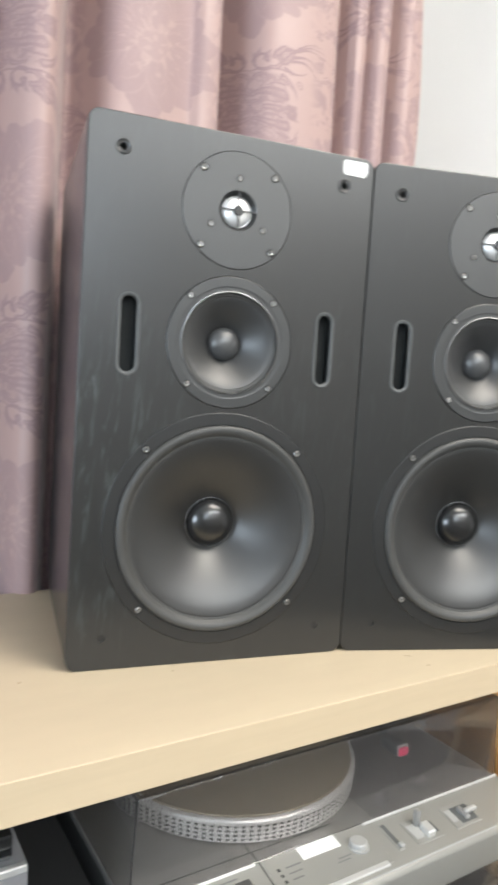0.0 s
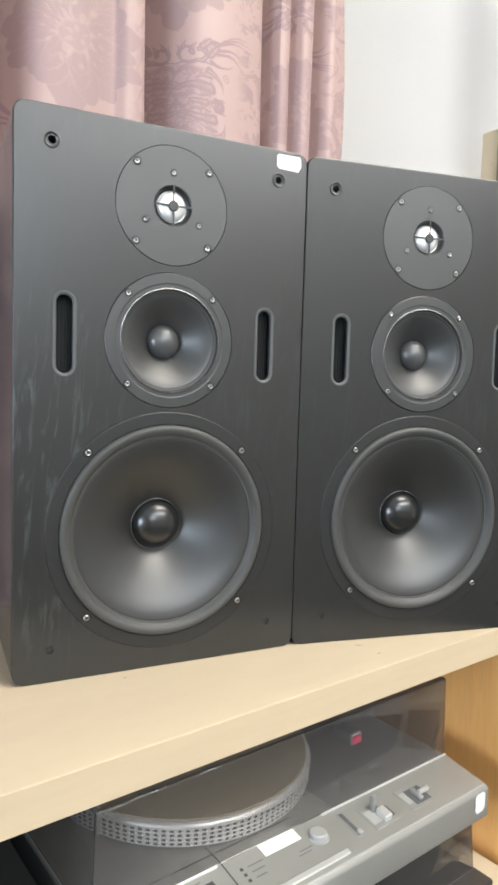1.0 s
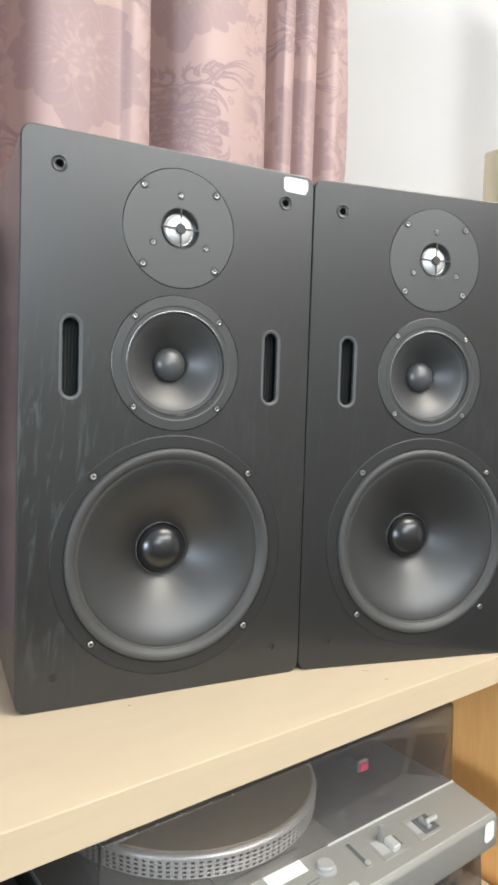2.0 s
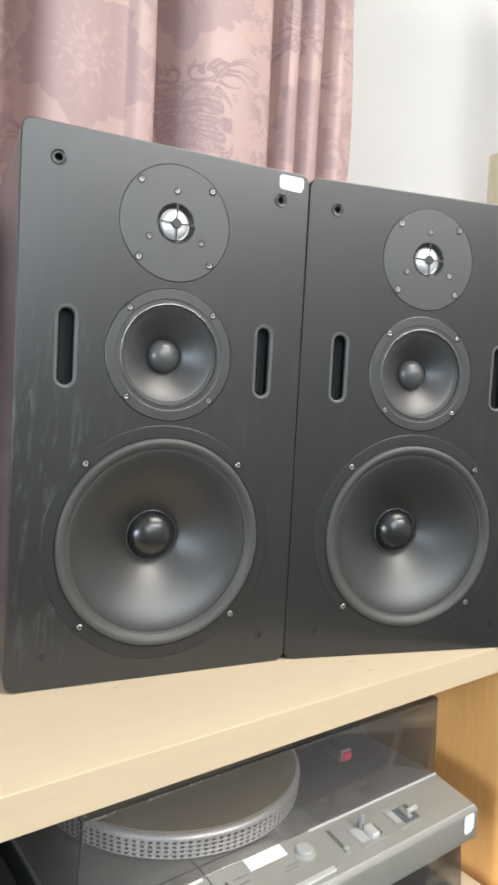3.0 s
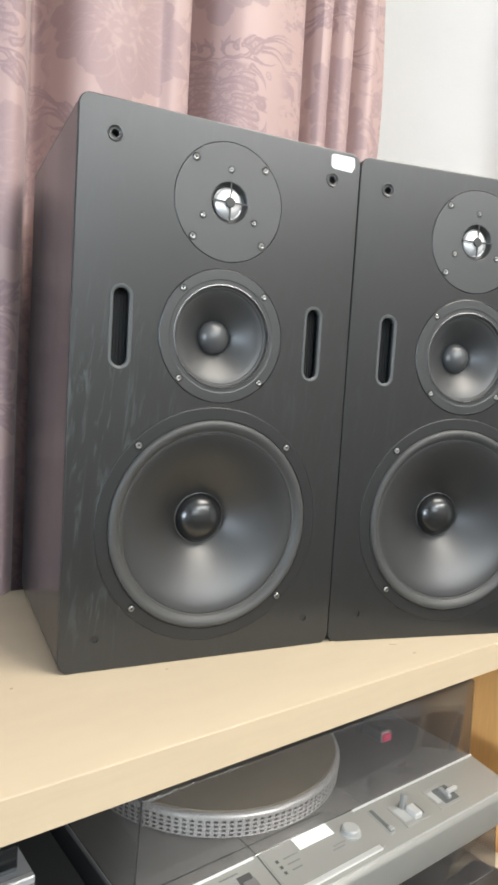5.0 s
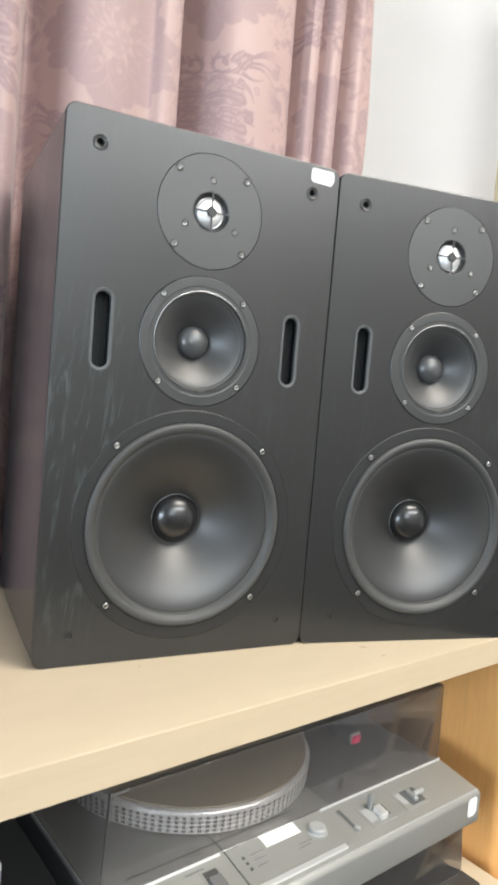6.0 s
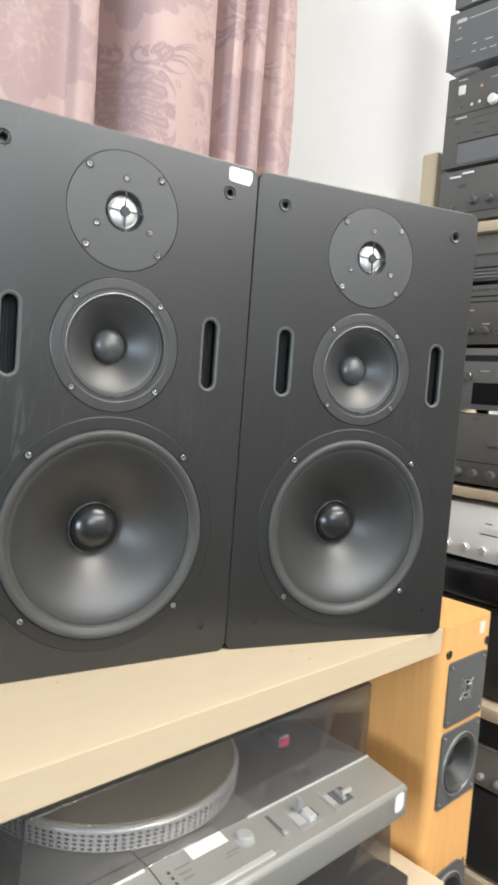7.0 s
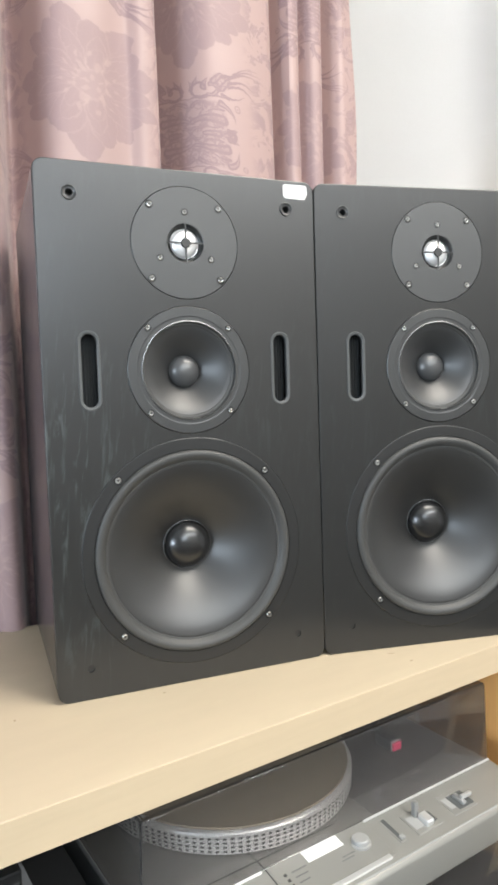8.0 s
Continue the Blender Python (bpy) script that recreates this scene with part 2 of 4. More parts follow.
def lathe(bm, profile, centre=(0, 0, 0), steps=64, axis="y", a0=0.0, a1=360.0):
    """Turns (radius, height) pairs round an axis: "y" faces out towards -y, "z" points up."""
    rings, full = [], a1 - a0 >= 360
    count = steps if full else steps + 1
    cx, cy, cz = centre
    for r, h in profile:
        ring = []
        for i in range(count):
            a = radians(a0 + (a1 - a0) * i / steps)
            p = (cx + r * math.cos(a), cy - h, cz + r * math.sin(a)) if axis == "y" else (cx + r * math.cos(a), cy + r * math.sin(a), cz + h)
            ring.append(bm.verts.new(p))
            if r == 0:
                break
        rings.append(ring)
    for p, q in zip(rings, rings[1:]):
        for i in range(steps):
            j = (i + 1) % count
            if len(p) == 1 and len(q) == 1:
                continue
            if len(p) == 1:
                bm.faces.new((p[0], q[i], q[j]))
            elif len(q) == 1:
                bm.faces.new((p[i], q[0], p[j]))
            else:
                bm.faces.new((p[i], q[i], q[j], p[j]))
    bmesh.ops.recalc_face_normals(bm, faces=bm.faces)
    return bm


def ring_points(kind, *a):
    """Closed outlines in the xz plane: circle (x, z, r, n) or rounded rectangle (x0, x1, z0, z1, r, n per corner)."""
    if kind == "circle":
        x, z, r, n = a
        return [(x + r * math.cos(2 * math.pi * i / n), z + r * math.sin(2 * math.pi * i / n)) for i in range(n)]
    x0, x1, z0, z1, r, n = a
    out = []
    for cx, cz, s in ((x1 - r, z1 - r, 0), (x0 + r, z1 - r, 90), (x0 + r, z0 + r, 180), (x1 - r, z0 + r, 270)):
        for i in range(n + 1):
            t = radians(s + 90 * i / n)
            out.append((cx + r * math.cos(t), cz + r * math.sin(t)))
    return out


def plate(bm, outer, holes, y, wall=0.0):
    """A flat sheet at y with holes through it, whose rims go back by wall."""
    edges = []
    loops = []
    for pts in (outer, *holes):
        vs = [bm.verts.new((px, y, pz)) for px, pz in pts]
        es = [bm.edges.new((vs[i], vs[(i + 1) % len(vs)])) for i in range(len(vs))]
        edges += es
        loops.append(vs)
    res = bmesh.ops.triangle_fill(bm, edges=edges, use_beauty=True, normal=(0, -1, 0))
    for f in res["geom"]:
        if isinstance(f, bmesh.types.BMFace) and f.normal.y > 0:
            f.normal_flip()
    if wall:
        for vs in loops[1:]:
            back = [bm.verts.new((v.co.x, y + wall, v.co.z)) for v in vs]
            for i in range(len(vs)):
                j = (i + 1) % len(vs)
                bm.faces.new((vs[i], vs[j], back[j], back[i]))
    return loops[0]


def stadium_frame(bm, cx, cz, w, h, t, y0, y1):
    """A raised rounded frame round a slot: outer size w x h, rim t wide."""
    n = 8
    profiles = [(0, y1), (t * 0.25, y0), (t * 0.6, y0), (t, y0 + (y1 - y0) * 0.6), (t, y1 + 0.0035)]
    rings = []
    for inset, y in profiles:
        r = w / 2 - inset
        pts = ring_points("round", cx - r, cx + r, cz - h / 2 + inset, cz + h / 2 - inset, r * 0.999, n)
        rings.append([bm.verts.new((px, y, pz)) for px, pz in pts])
    for p, q in zip(rings, rings[1:]):
        for i in range(len(p)):
            j = (i + 1) % len(p)
            bm.faces.new((p[i], p[j], q[j], q[i]))
    bmesh.ops.recalc_face_normals(bm, faces=bm.faces)


def screw(parent, x, z, y, r, name="screw"):
    """Socket-head screw sitting in a dark counterbore."""
    bm = bmesh.new()
    lathe(bm, [(0, -0.0007), (r * 0.26, -0.0007), (r * 0.34, r * 0.30), (r * 0.62, r * 0.36), (r * 0.88, r * 0.20), (r * 0.97, 0.0), (r * 1.01, 0.00012), (r * 1.20, 0.00012), (r * 1.22, -0.001)], (x, y, z), 18)
    for f in bm.faces:
        c = f.calc_center_median()
        f.material_index = int(math.hypot(c.x - x, c.z - z) > r * 0.96 or math.hypot(c.x - x, c.z - z) < r * 0.28)
    ob = part(name, bm, M_STEEL, parent)
    ob.data.materials.append(M_BORE)
    return ob


# ---------------------------------------------------------------- structure
XL, XR, YB, YF, ZC = -2.4, 2.9, 0.430, -3.6, 2.90


def wall(name, x0, x1, y0, y1, z0, z1, mat, label):
    ob = part(name, block(x0, x1, y0, y1, z0, z1), mat, None, smooth=False)
    return tagged(ob, label, name.split("_")[0], kind="structure")


wall("floor", XL - 0.1, XR + 0.1, YF - 0.1, YB + 0.1, -0.1, 0, M_FLOOR, "dull grey floor of the listening room")
wall("ceiling", XL - 0.1, XR + 0.1, YF - 0.1, YB + 0.1, ZC, ZC + 0.1, M_CEIL, "plain white painted ceiling")
wall("wall_north", XL - 0.1, XR + 0.1, YB, YB + 0.1, 0, ZC, M_WALL, "bright white painted wall behind the curtain")
# out of view; greyer than the other walls to darken the loudspeakers' reflections
wall("wall_south", XL - 0.1, XR + 0.1, YF - 0.1, YF, 0, ZC, M_DULL, "unseen wall, grey to keep reflections in the loudspeakers dark")
wall("wall_east", XR, XR + 0.1, YF, YB, 0, ZC, M_WALL, "plain white wall beyond the rack")
wall("wall_west", XL - 0.1, XL, YF, YB, 0, ZC, M_WALL, "plain white painted wall")

# the wide birch shelf and the one below it
SHELF_X1 = 0.752


def shelf_board(label, x0, x1, y0, y1, z0, z1):
    sh = thing("shelf_board", pose((x0 + x1) / 2, y1, z0), label, "shelf board")
    hx, d, h = (x1 - x0) / 2, y1 - y0, z1 - z0
    part("board", block(-hx, hx, -d + 0.0010, 0, 0, h, 0.0004, 1), M_SHELF, sh)
    part("edge_band", block(-hx, hx, -d, -d + 0.0009, 0.0003, h - 0.0001, 0.0002, 1), M_EDGE, sh, "smooth pale edge band")
    return sh


shelf_board("thick pale birch shelf carrying two black loudspeakers", -1.1, SHELF_X1, -0.1995, 0.268, 0.964, 1.0)
shelf_board("pale birch lower shelf under the stacked turntables", -1.1, SHELF_X1, -0.24, 0.268, 0.602, 0.638)


# ---------------------------------------------------------------- black three-way loudspeaker
def loudspeaker(m, label):
    W, H, D = 0.1609, 0.577, 0.288
    WZ, MZ, TZ = 0.1511, 0.3567, 0.4975
    sp = thing("loudspeaker", m, label, "loudspeaker", "pair of black loudspeakers")
    # cabinet: front sheet with its openings, rounded front edges, sides, back
    bm = bmesh.new()
    e = 0.0013
    holes = [ring_points("circle", 0, WZ, 0.1300, 72), ring_points("circle", 0, MZ, 0.0718, 56), ring_points("circle", 0, TZ, 0.0622, 56)]
    for sx in (-1, 1):
        holes.append(ring_points("round", sx * 0.1115 - 0.0118, sx * 0.1115 + 0.0118, 0.3162, 0.3988, 0.0117, 8))
        holes.append(ring_points("circle", sx * 0.1245, 0.5435, 0.0042, 16))
        holes.append(ring_points("circle", sx * 0.1245, 0.0346, 0.0042, 16))
    outline = lambda o: ring_points("round", -W + o, W - o, o, H - o, 0.012 - o, 6)
    first = plate(bm, outline(e), holes, 0.0, 0.02)
    prev = first
    for o, y in ((e * 0.3, e * 0.3), (0, e), (0, D)):
        nxt = [bm.verts.new((px, y, pz)) for px, pz in outline(o)]
        for i in range(len(prev)):
            j = (i + 1) % len(prev)
            bm.faces.new((prev[i], prev[j], nxt[j], nxt[i]))
        prev = nxt
    bm.faces.new(prev)
    part("cabinet", bm, M_ASH, sp)
    for sx in (-1, 1):
        part("side_panel", block(sx * W - 0.0003, sx * W + 0.0003, 0.003, D - 0.002, 0.012, H - 0.012), M_SIDE, sp, "smooth black foil side")
    # woofer
    wf = part("woofer", lathe(bmesh.new(), [(0.1297, -0.012), (0.1297, 0.0002), (0.1288, 0.0008), (0.1285, 0.0008), (0.1168, 0.0008), (0.1165, 0.0008), (0.1150, -0.001)], (0, 0, WZ), 96), M_BASKET, sp, "black woofer frame")
    part("surround", lathe(bmesh.new(), [(0.1158, -0.0005), (0.1153, 0.0014), (0.1142, 0.0030), (0.1122, 0.0040), (0.1098, 0.0040), (0.1074, 0.0030), (0.1052, 0.0012),
                                         (0.1040, -0.0006), (0.1032, -0.0012), (0.1018, -0.0012), (0.1012, -0.0015), (0.1009, -0.0028)], (0, 0, WZ), 96), M_RUBBER, wf)
    flare = [(0.0976 - 0.0706 * k / 20, -0.0030 - 0.0390 * (k / 20) ** 1.36) for k in range(21)]
    part("cone", lathe(bmesh.new(), [(0.1012, -0.0026), (0.1000, -0.0026), (0.0990, -0.0027)] + flare, (0, 0, WZ), 128), M_CONE, wf)
    cap = [(0.0276 * math.cos(radians(a)), -0.0405 + 0.0170 * math.sin(radians(a))) for a in range(0, 90, 9)] + [(0, -0.0235)]
    part("dust_cap", lathe(bmesh.new(), [(0.0297, -0.0402), (0.0291, -0.0390), (0.0280, -0.0392)] + cap, (0, 0, WZ), 64), M_CAP, wf, "glossy black dust cap")
    part("cap_ring", lathe(bmesh.new(), [(0.0300, -0.0404), (0.0297, -0.0388), (0.0291, -0.0385), (0.0284, -0.0396)], (0, 0, WZ), 64), M_BEAD, wf, "thin shiny grey glue bead")
    for sx in (-1, 1):
        for sz in (-1, 1):
            screw(wf, sx * 0.08675, WZ + sz * 0.08675, -0.0012, 0.0037)
    # midrange
    md = part("midrange", lathe(bmesh.new(), [(0.0712, -0.012), (0.0712, 0.0002), (0.0704, 0.0008), (0.0701, 0.0008), (0.0608, 0.0008), (0.0605, 0.0008), (0.0596, 0.0003), (0.0593, 0.0003), (0.0562, 0.0003), (0.0560, 0.0003), (0.0553, 0.0008),
                                              (0.0543, 0.0009), (0.0536, -0.0015)], (0, 0, MZ), 72), M_FLANGE, sp, "black midrange frame")
    part("trim_ring", lathe(bmesh.new(), [(0.0556, 0.0002), (0.0553, 0.0012), (0.0546, 0.0013), (0.0540, 0.0002), (0.0538, -0.0016)], (0, 0, MZ), 72), M_RING, md, "thin satin grey trim ring")
    part("surround", lathe(bmesh.new(), [(0.0540, -0.0015), (0.0530, -0.0030), (0.0515, -0.0033), (0.0499, -0.0052)], (0, 0, MZ), 72), M_RUBBER, md)
    flare = [(0.0502 - 0.0330 * k / 16, -0.0046 - 0.0225 * (k / 16) ** 1.32) for k in range(17)]
    part("cone", lathe(bmesh.new(), flare, (0, 0, MZ), 96), M_MIDCONE, md)
    cap = [(0.0182 * math.cos(radians(a)), -0.0262 + 0.0120 * math.sin(radians(a))) for a in range(0, 90, 10)] + [(0, -0.0142)]
    part("dust_cap", lathe(bmesh.new(), cap, (0, 0, MZ), 48), M_MIDCAP, md, "satin black dust cap")
    for sx in (-1, 1):
        for sz in (-1, 1):
            screw(md, sx * 0.0469, MZ + sz * 0.0469, -0.0008, 0.0033)
    # tweeter
    tw = part("tweeter", lathe(bmesh.new(), [(0.0616, -0.012), (0.0616, 0.0000), (0.0611, 0.0004), (0.0608, 0.0004), (0.0218, 0.0004), (0.0215, 0.0004), (0.0205, -0.0005), (0.0195, -0.0050), (0.0172, -0.0065), (0.0165, -0.0050)], (0, 0, TZ), 72),
              M_FLANGE, sp, "flat black tweeter plate")
    dome = [(0.0158 * math.cos(radians(a)), -0.0062 + 0.0065 * math.sin(radians(a))) for a in range(0, 90, 10)] + [(0, 0.0003)]
    part("dome", lathe(bmesh.new(), [(0.0170, -0.0060)] + dome, (0, 0, TZ), 48), M_DOME, tw, "bright aluminium dome")
    bm = bmesh.new()
    lathe(bm, [(0, 0.0030), (0.0048, 0.0030), (0.0056, 0.0022), (0.0056, 0.0010), (0, 0.0010)], (0, 0, TZ), 24)
    box(bm, -0.0215, -0.005, -0.0026, -0.0012, TZ - 0.0008, TZ + 0.0008)
    box(bm, 0.005, 0.0215, -0.0026, -0.0012, TZ - 0.0008, TZ + 0.0008)
    box(bm, -0.0008, 0.0008, -0.0026, -0.0012, TZ - 0.0215, TZ - 0.005)
    box(bm, -0.0008, 0.0008, -0.0026, -0.0012, TZ + 0.005, TZ + 0.0215)
    part("guard", bm, M_PLASTIC, tw, "black crossed dome guard")
    for sx in (-1, 1):
        for sz in (-1, 1):
            screw(tw, sx * 0.0398, TZ + sz * 0.0398, -0.0004, 0.0037)
    for a in (90, 210, 330):
        screw(tw, 0.034 * math.cos(radians(a)), TZ + 0.034 * math.sin(radians(a)), -0.0004, 0.0032)
    # slots and grille sockets
    for sx in (-1, 1):
        bm = bmesh.new()
        stadium_frame(bm, sx * 0.1115, 0.3575, 0.0250, 0.0868, 0.0042, -0.0010, 0.0006)
        part("port_trim", bm, M_SLOT, sp, "grey rounded slot trim")
        # dark lining with shallow upright ribs
        port = part("port", block(sx * 0.1115 - 0.0095, sx * 0.1115 + 0.0095, 0.0125, 0.0150, 0.314, 0.401), M_HOLE, sp, "dark ribbed port lining")
        for k in range(5):
            u = sx * 0.1115 + 0.0032 * (k - 2)
            part("rib", block(u - 0.0009, u + 0.0009, 0.0112, 0.0130, 0.316, 0.399), M_HOLE, port)
        for z in (0.5435, 0.0346):
            if z > 0.3:
                rim = [(0.0082, -0.0003), (0.0080, 0.0010), (0.0072, 0.0012), (0.0052, 0.0002), (0.0041, -0.001), (0.0040, -0.014), (0, -0.014)]
                part("grille_socket", lathe(bmesh.new(), rim, (sx * 0.1245, 0, z), 24), M_FLANGE, sp)
            else:
                plug = [(0.0043, 0.0), (0.0042, -0.0012), (0, -0.0014)]
                part("grille_socket", lathe(bmesh.new(), plug, (sx * 0.1245, 0, z), 20), M_BASKET, sp)
    return sp


left = loudspeaker(pose(0.2698, -0.0575, 1.0, 0, 0, -12), "black ash three-way loudspeaker with chipped corner and price label")
bm = bmesh.new()
plate(bm, [(0.1245, 0.5560), (0.1490, 0.5555), (0.1525, 0.5620), (0.1520, 0.5705), (0.1500, 0.5725), (0.1235, 0.5722), (0.1210, 0.5700), (0.1212, 0.5585)], [], -0.0006)
part("price_label", bm, M_PAPER, left, "blank white paper price label with clipped corners")
bm = bmesh.new()
box(bm, -0.1592, -0.1570, 0.0006, 0.0040, 0.0880, 0.0935, 0.0007, 1)
part("edge_chip", bm, M_PAPER, left, "pale chipped spot on the veneer edge")
right = copy_thing(left, pose(0.5775, -0.1494, 1.0, 0, 0, -21.25))
tagged(right, "black ash three-way loudspeaker turned slightly inwards on the shelf")
for o in list(right.children):
    if o.name.startswith("cabinet"):
        o.data = o.data.copy()
        o.data.materials[0] = M_ASH_PLAIN
    if o.name.startswith(("price_label", "edge_chip")):
        bpy.data.objects.remove(o)


# ---------------------------------------------------------------- curtain
COL, REPEAT = 0.358, 0.456


def curtain_material():
    mat = bpy.data.materials.new("pink_damask_satin")
    mat.use_nodes = True
    nt = mat.node_tree
    bsdf = nt.nodes["Principled BSDF"]
    L = nt.links.new

    def math_node(op, a, b=None, c=None):
        n = nt.nodes.new("ShaderNodeMath")
        n.operation = op
        for i, v in enumerate((a, b, c)):
            if v is None:
                continue
            if isinstance(v, (int, float)):
                n.inputs[i].default_value = v
            else:
                L(v, n.inputs[i])
        return n.outputs[0]

    def soft(v, lo, hi):
        n = nt.nodes.new("ShaderNodeMapRange")
        n.interpolation_type = "SMOOTHSTEP"
        n.inputs[1].default_value, n.inputs[2].default_value = lo, hi
        L(v, n.inputs[0])
        return n.outputs[0]

    uv = nt.nodes.new("ShaderNodeUVMap")
    place = uv.outputs[0]
    # drawn outlines wander at two scales
    for scale, size in ((15, 0.026), (55, 0.0085), (150, 0.0065)):
        warp = nt.nodes.new("ShaderNodeTexNoise")
        warp.inputs["Scale"].default_value, warp.inputs["Detail"].default_value = scale, 1
        L(uv.outputs[0], warp.inputs["Vector"])
        off = nt.nodes.new("ShaderNodeVectorMath")
        off.operation = "MULTIPLY_ADD"
        off.inputs[1].default_value, off.inputs[2].default_value = (size, size, 0), (-size / 2, -size / 2, 0)
        L(warp.outputs["Color"], off.inputs[0])
        add = nt.nodes.new("ShaderNodeVectorMath")
        L(place, add.inputs[0]), L(off.outputs[0], add.inputs[1])
        place = add.outputs[0]
    sep = nt.nodes.new("ShaderNodeSeparateXYZ")
    L(place, sep.inputs[0])

    # columns COL wide, dropped by half a repeat from one to the next
    def layout(at):
        column = math_node("ADD", math_node("DIVIDE", at.outputs[0], COL), 100.5)
        odd = math_node("MODULO", math_node("FLOOR", column), 2.0)
        x = math_node("MULTIPLY", math_node("SUBTRACT", math_node("FRACT", column), 0.5), COL)
        return x, math_node("ADD", math_node("DIVIDE", math_node("SUBTRACT", at.outputs[1], 1.818), REPEAT), math_node("MULTIPLY", odd, 0.579))

    across, rise = layout(sep)

    def upward(shift):
        v = math_node("FRACT", math_node("ADD", rise, 100.5 + shift))
        return math_node("MULTIPLY", math_node("SUBTRACT", v, 0.5), REPEAT)

    def hypot(x, y):
        return math_node("SQRT", math_node("ADD", math_node("MULTIPLY", x, x), math_node("MULTIPLY", y, y)))

    def over(below, value, mask):
        return math_node("ADD", math_node("MULTIPLY", below, math_node("SUBTRACT", 1.0, mask)), math_node("MULTIPLY", value, mask))

    # blossoms: tiers of overlapping petals, each edged with a thin bright line
    u, v = math_node("DIVIDE", math_node("SUBTRACT", across, 0.008), 0.116), math_node("DIVIDE", upward(0.0), 0.108)
    r, th = hypot(u, v), math_node("ARCTAN2", v, u)
    # no two petals quite alike
    th = math_node("ADD", th, math_node("MULTIPLY", math_node("SINE", math_node("ADD", math_node("MULTIPLY", th, 2.0), 0.7)), 0.16))
    r = math_node("MULTIPLY", r, math_node("ADD", math_node("MULTIPLY", math_node("SINE", math_node("ADD", math_node("MULTIPLY", th, 5.0), 0.4)), 0.06), 1.0))
    total = math_node("MULTIPLY", r, 0.0)
    for n, phase, mid, half, wide, line in ((9, 0.0, 0.74, 0.30, 0.21, 0.80), (9, 0.5, 0.62, 0.30, 0.20, 0.62), (11, 0.2, 0.47, 0.24, 0.12, 0.50),
                                            (9, 0.65, 0.34, 0.18, 0.10, 0.62)):
        turn = math_node("FRACT", math_node("ADD", math_node("MULTIPLY", th, n / 6.28318), phase + 10.0))
        side = math_node("MULTIPLY", math_node("ABSOLUTE", math_node("MULTIPLY", math_node("SUBTRACT", turn, 0.5), 6.28318 / n)), r)
        along = math_node("DIVIDE", math_node("SUBTRACT", r, mid), half)
        width = math_node("MULTIPLY", math_node("SQRT", math_node("MAXIMUM", math_node("SUBTRACT", 1.0, math_node("MULTIPLY", along, along)), 0.0)), wide)
        inner = math_node("SUBTRACT", width, side)
        body = math_node("ADD", math_node("MULTIPLY", soft(inner, 0.014, 0.036), 1.0 - line), line)
        vein = soft(math_node("SUBTRACT", side, math_node("MULTIPLY", along, -0.012)), 0.0, 0.022)
        total = over(total, math_node("MULTIPLY", body, math_node("ADD", math_node("MULTIPLY", vein, 0.15), 0.85)), soft(inner, 0.0, 0.018))
    core = soft(r, 0.16, 0.24)
    total = over(math_node("MULTIPLY", core, 0.0), total, core)
    total = math_node("MAXIMUM", total, math_node("MULTIPLY", math_node("SUBTRACT", 1.0, core), 0.80))
    for n, ring_r, size, turned in ((8, 0.24, 0.045, 0.0), (5, 0.10, 0.034, 0.3), (13, 0.40, 0.030, 0.5)):
        turn = math_node("FRACT", math_node("ADD", math_node("MULTIPLY", th, n / 6.28318), turned + 10.0))
        side = math_node("MULTIPLY", math_node("MULTIPLY", math_node("SUBTRACT", turn, 0.5), 6.28318 / n), r)
        drop = hypot(math_node("MULTIPLY", math_node("SUBTRACT", r, ring_r), 0.5), side)
        total = math_node("MULTIPLY", total, math_node("MULTIPLY_ADD", soft(drop, size * 0.5, size), 0.65, 0.35))
    # scrolls between them, mirrored sideways and upwards, drawn with a steadier line
    calm = nt.nodes.new("ShaderNodeMix")
    calm.data_type = "VECTOR"
    calm.inputs["Factor"].default_value = 0.38
    L(uv.outputs[0], calm.inputs["A"]), L(place, calm.inputs["B"])
    sep = nt.nodes.new("ShaderNodeSeparateXYZ")
    L(calm.outputs["Result"], sep.inputs[0])
    across, rise = layout(sep)
    tall = upward(0.5)
    u = math_node("ABSOLUTE", math_node("ADD", across, math_node("MULTIPLY_ADD", tall, 0.06, 0.004)))
    v = math_node("ABSOLUTE", math_node("ADD", tall, math_node("MULTIPLY", across, 0.08)))

    def stroke(x0, y0, x1, y1, w0, w1, bow=0.0):
        dx, dy = x1 - x0, y1 - y0
        size = math.hypot(dx, dy)
        px, py = math_node("SUBTRACT", u, x0), math_node("SUBTRACT", v, y0)
        t = math_node("DIVIDE", math_node("ADD", math_node("MULTIPLY", px, dx), math_node("MULTIPLY", py, dy)), size * size)
        t = math_node("MINIMUM", math_node("MAXIMUM", t, 0.0), 1.0)
        # bowed sideways by a parabola
        arch = math_node("MULTIPLY", math_node("MULTIPLY", t, math_node("SUBTRACT", 1.0, t)), 4 * bow)
        ex = math_node("SUBTRACT", px, math_node("ADD", math_node("MULTIPLY", t, dx), math_node("MULTIPLY", arch, -dy / size)))
        ey = math_node("SUBTRACT", py, math_node("ADD", math_node("MULTIPLY", t, dy), math_node("MULTIPLY", arch, dx / size)))
        away = hypot(ex, ey)
        half = math_node("MULTIPLY", math_node("ADD", math_node("MULTIPLY", t, w1 - w0), w0), 0.84)
        line = soft(math_node("SUBTRACT", half, away), 0.0, 0.0014)
        if max(w0, w1) < 0.0060:
            return line
        heart = soft(math_node("SUBTRACT", math_node("MULTIPLY", half, 0.36), away), 0.0, 0.0010)
        return math_node("MULTIPLY", line, math_node("MULTIPLY_ADD", heart, -0.50, 1.0))

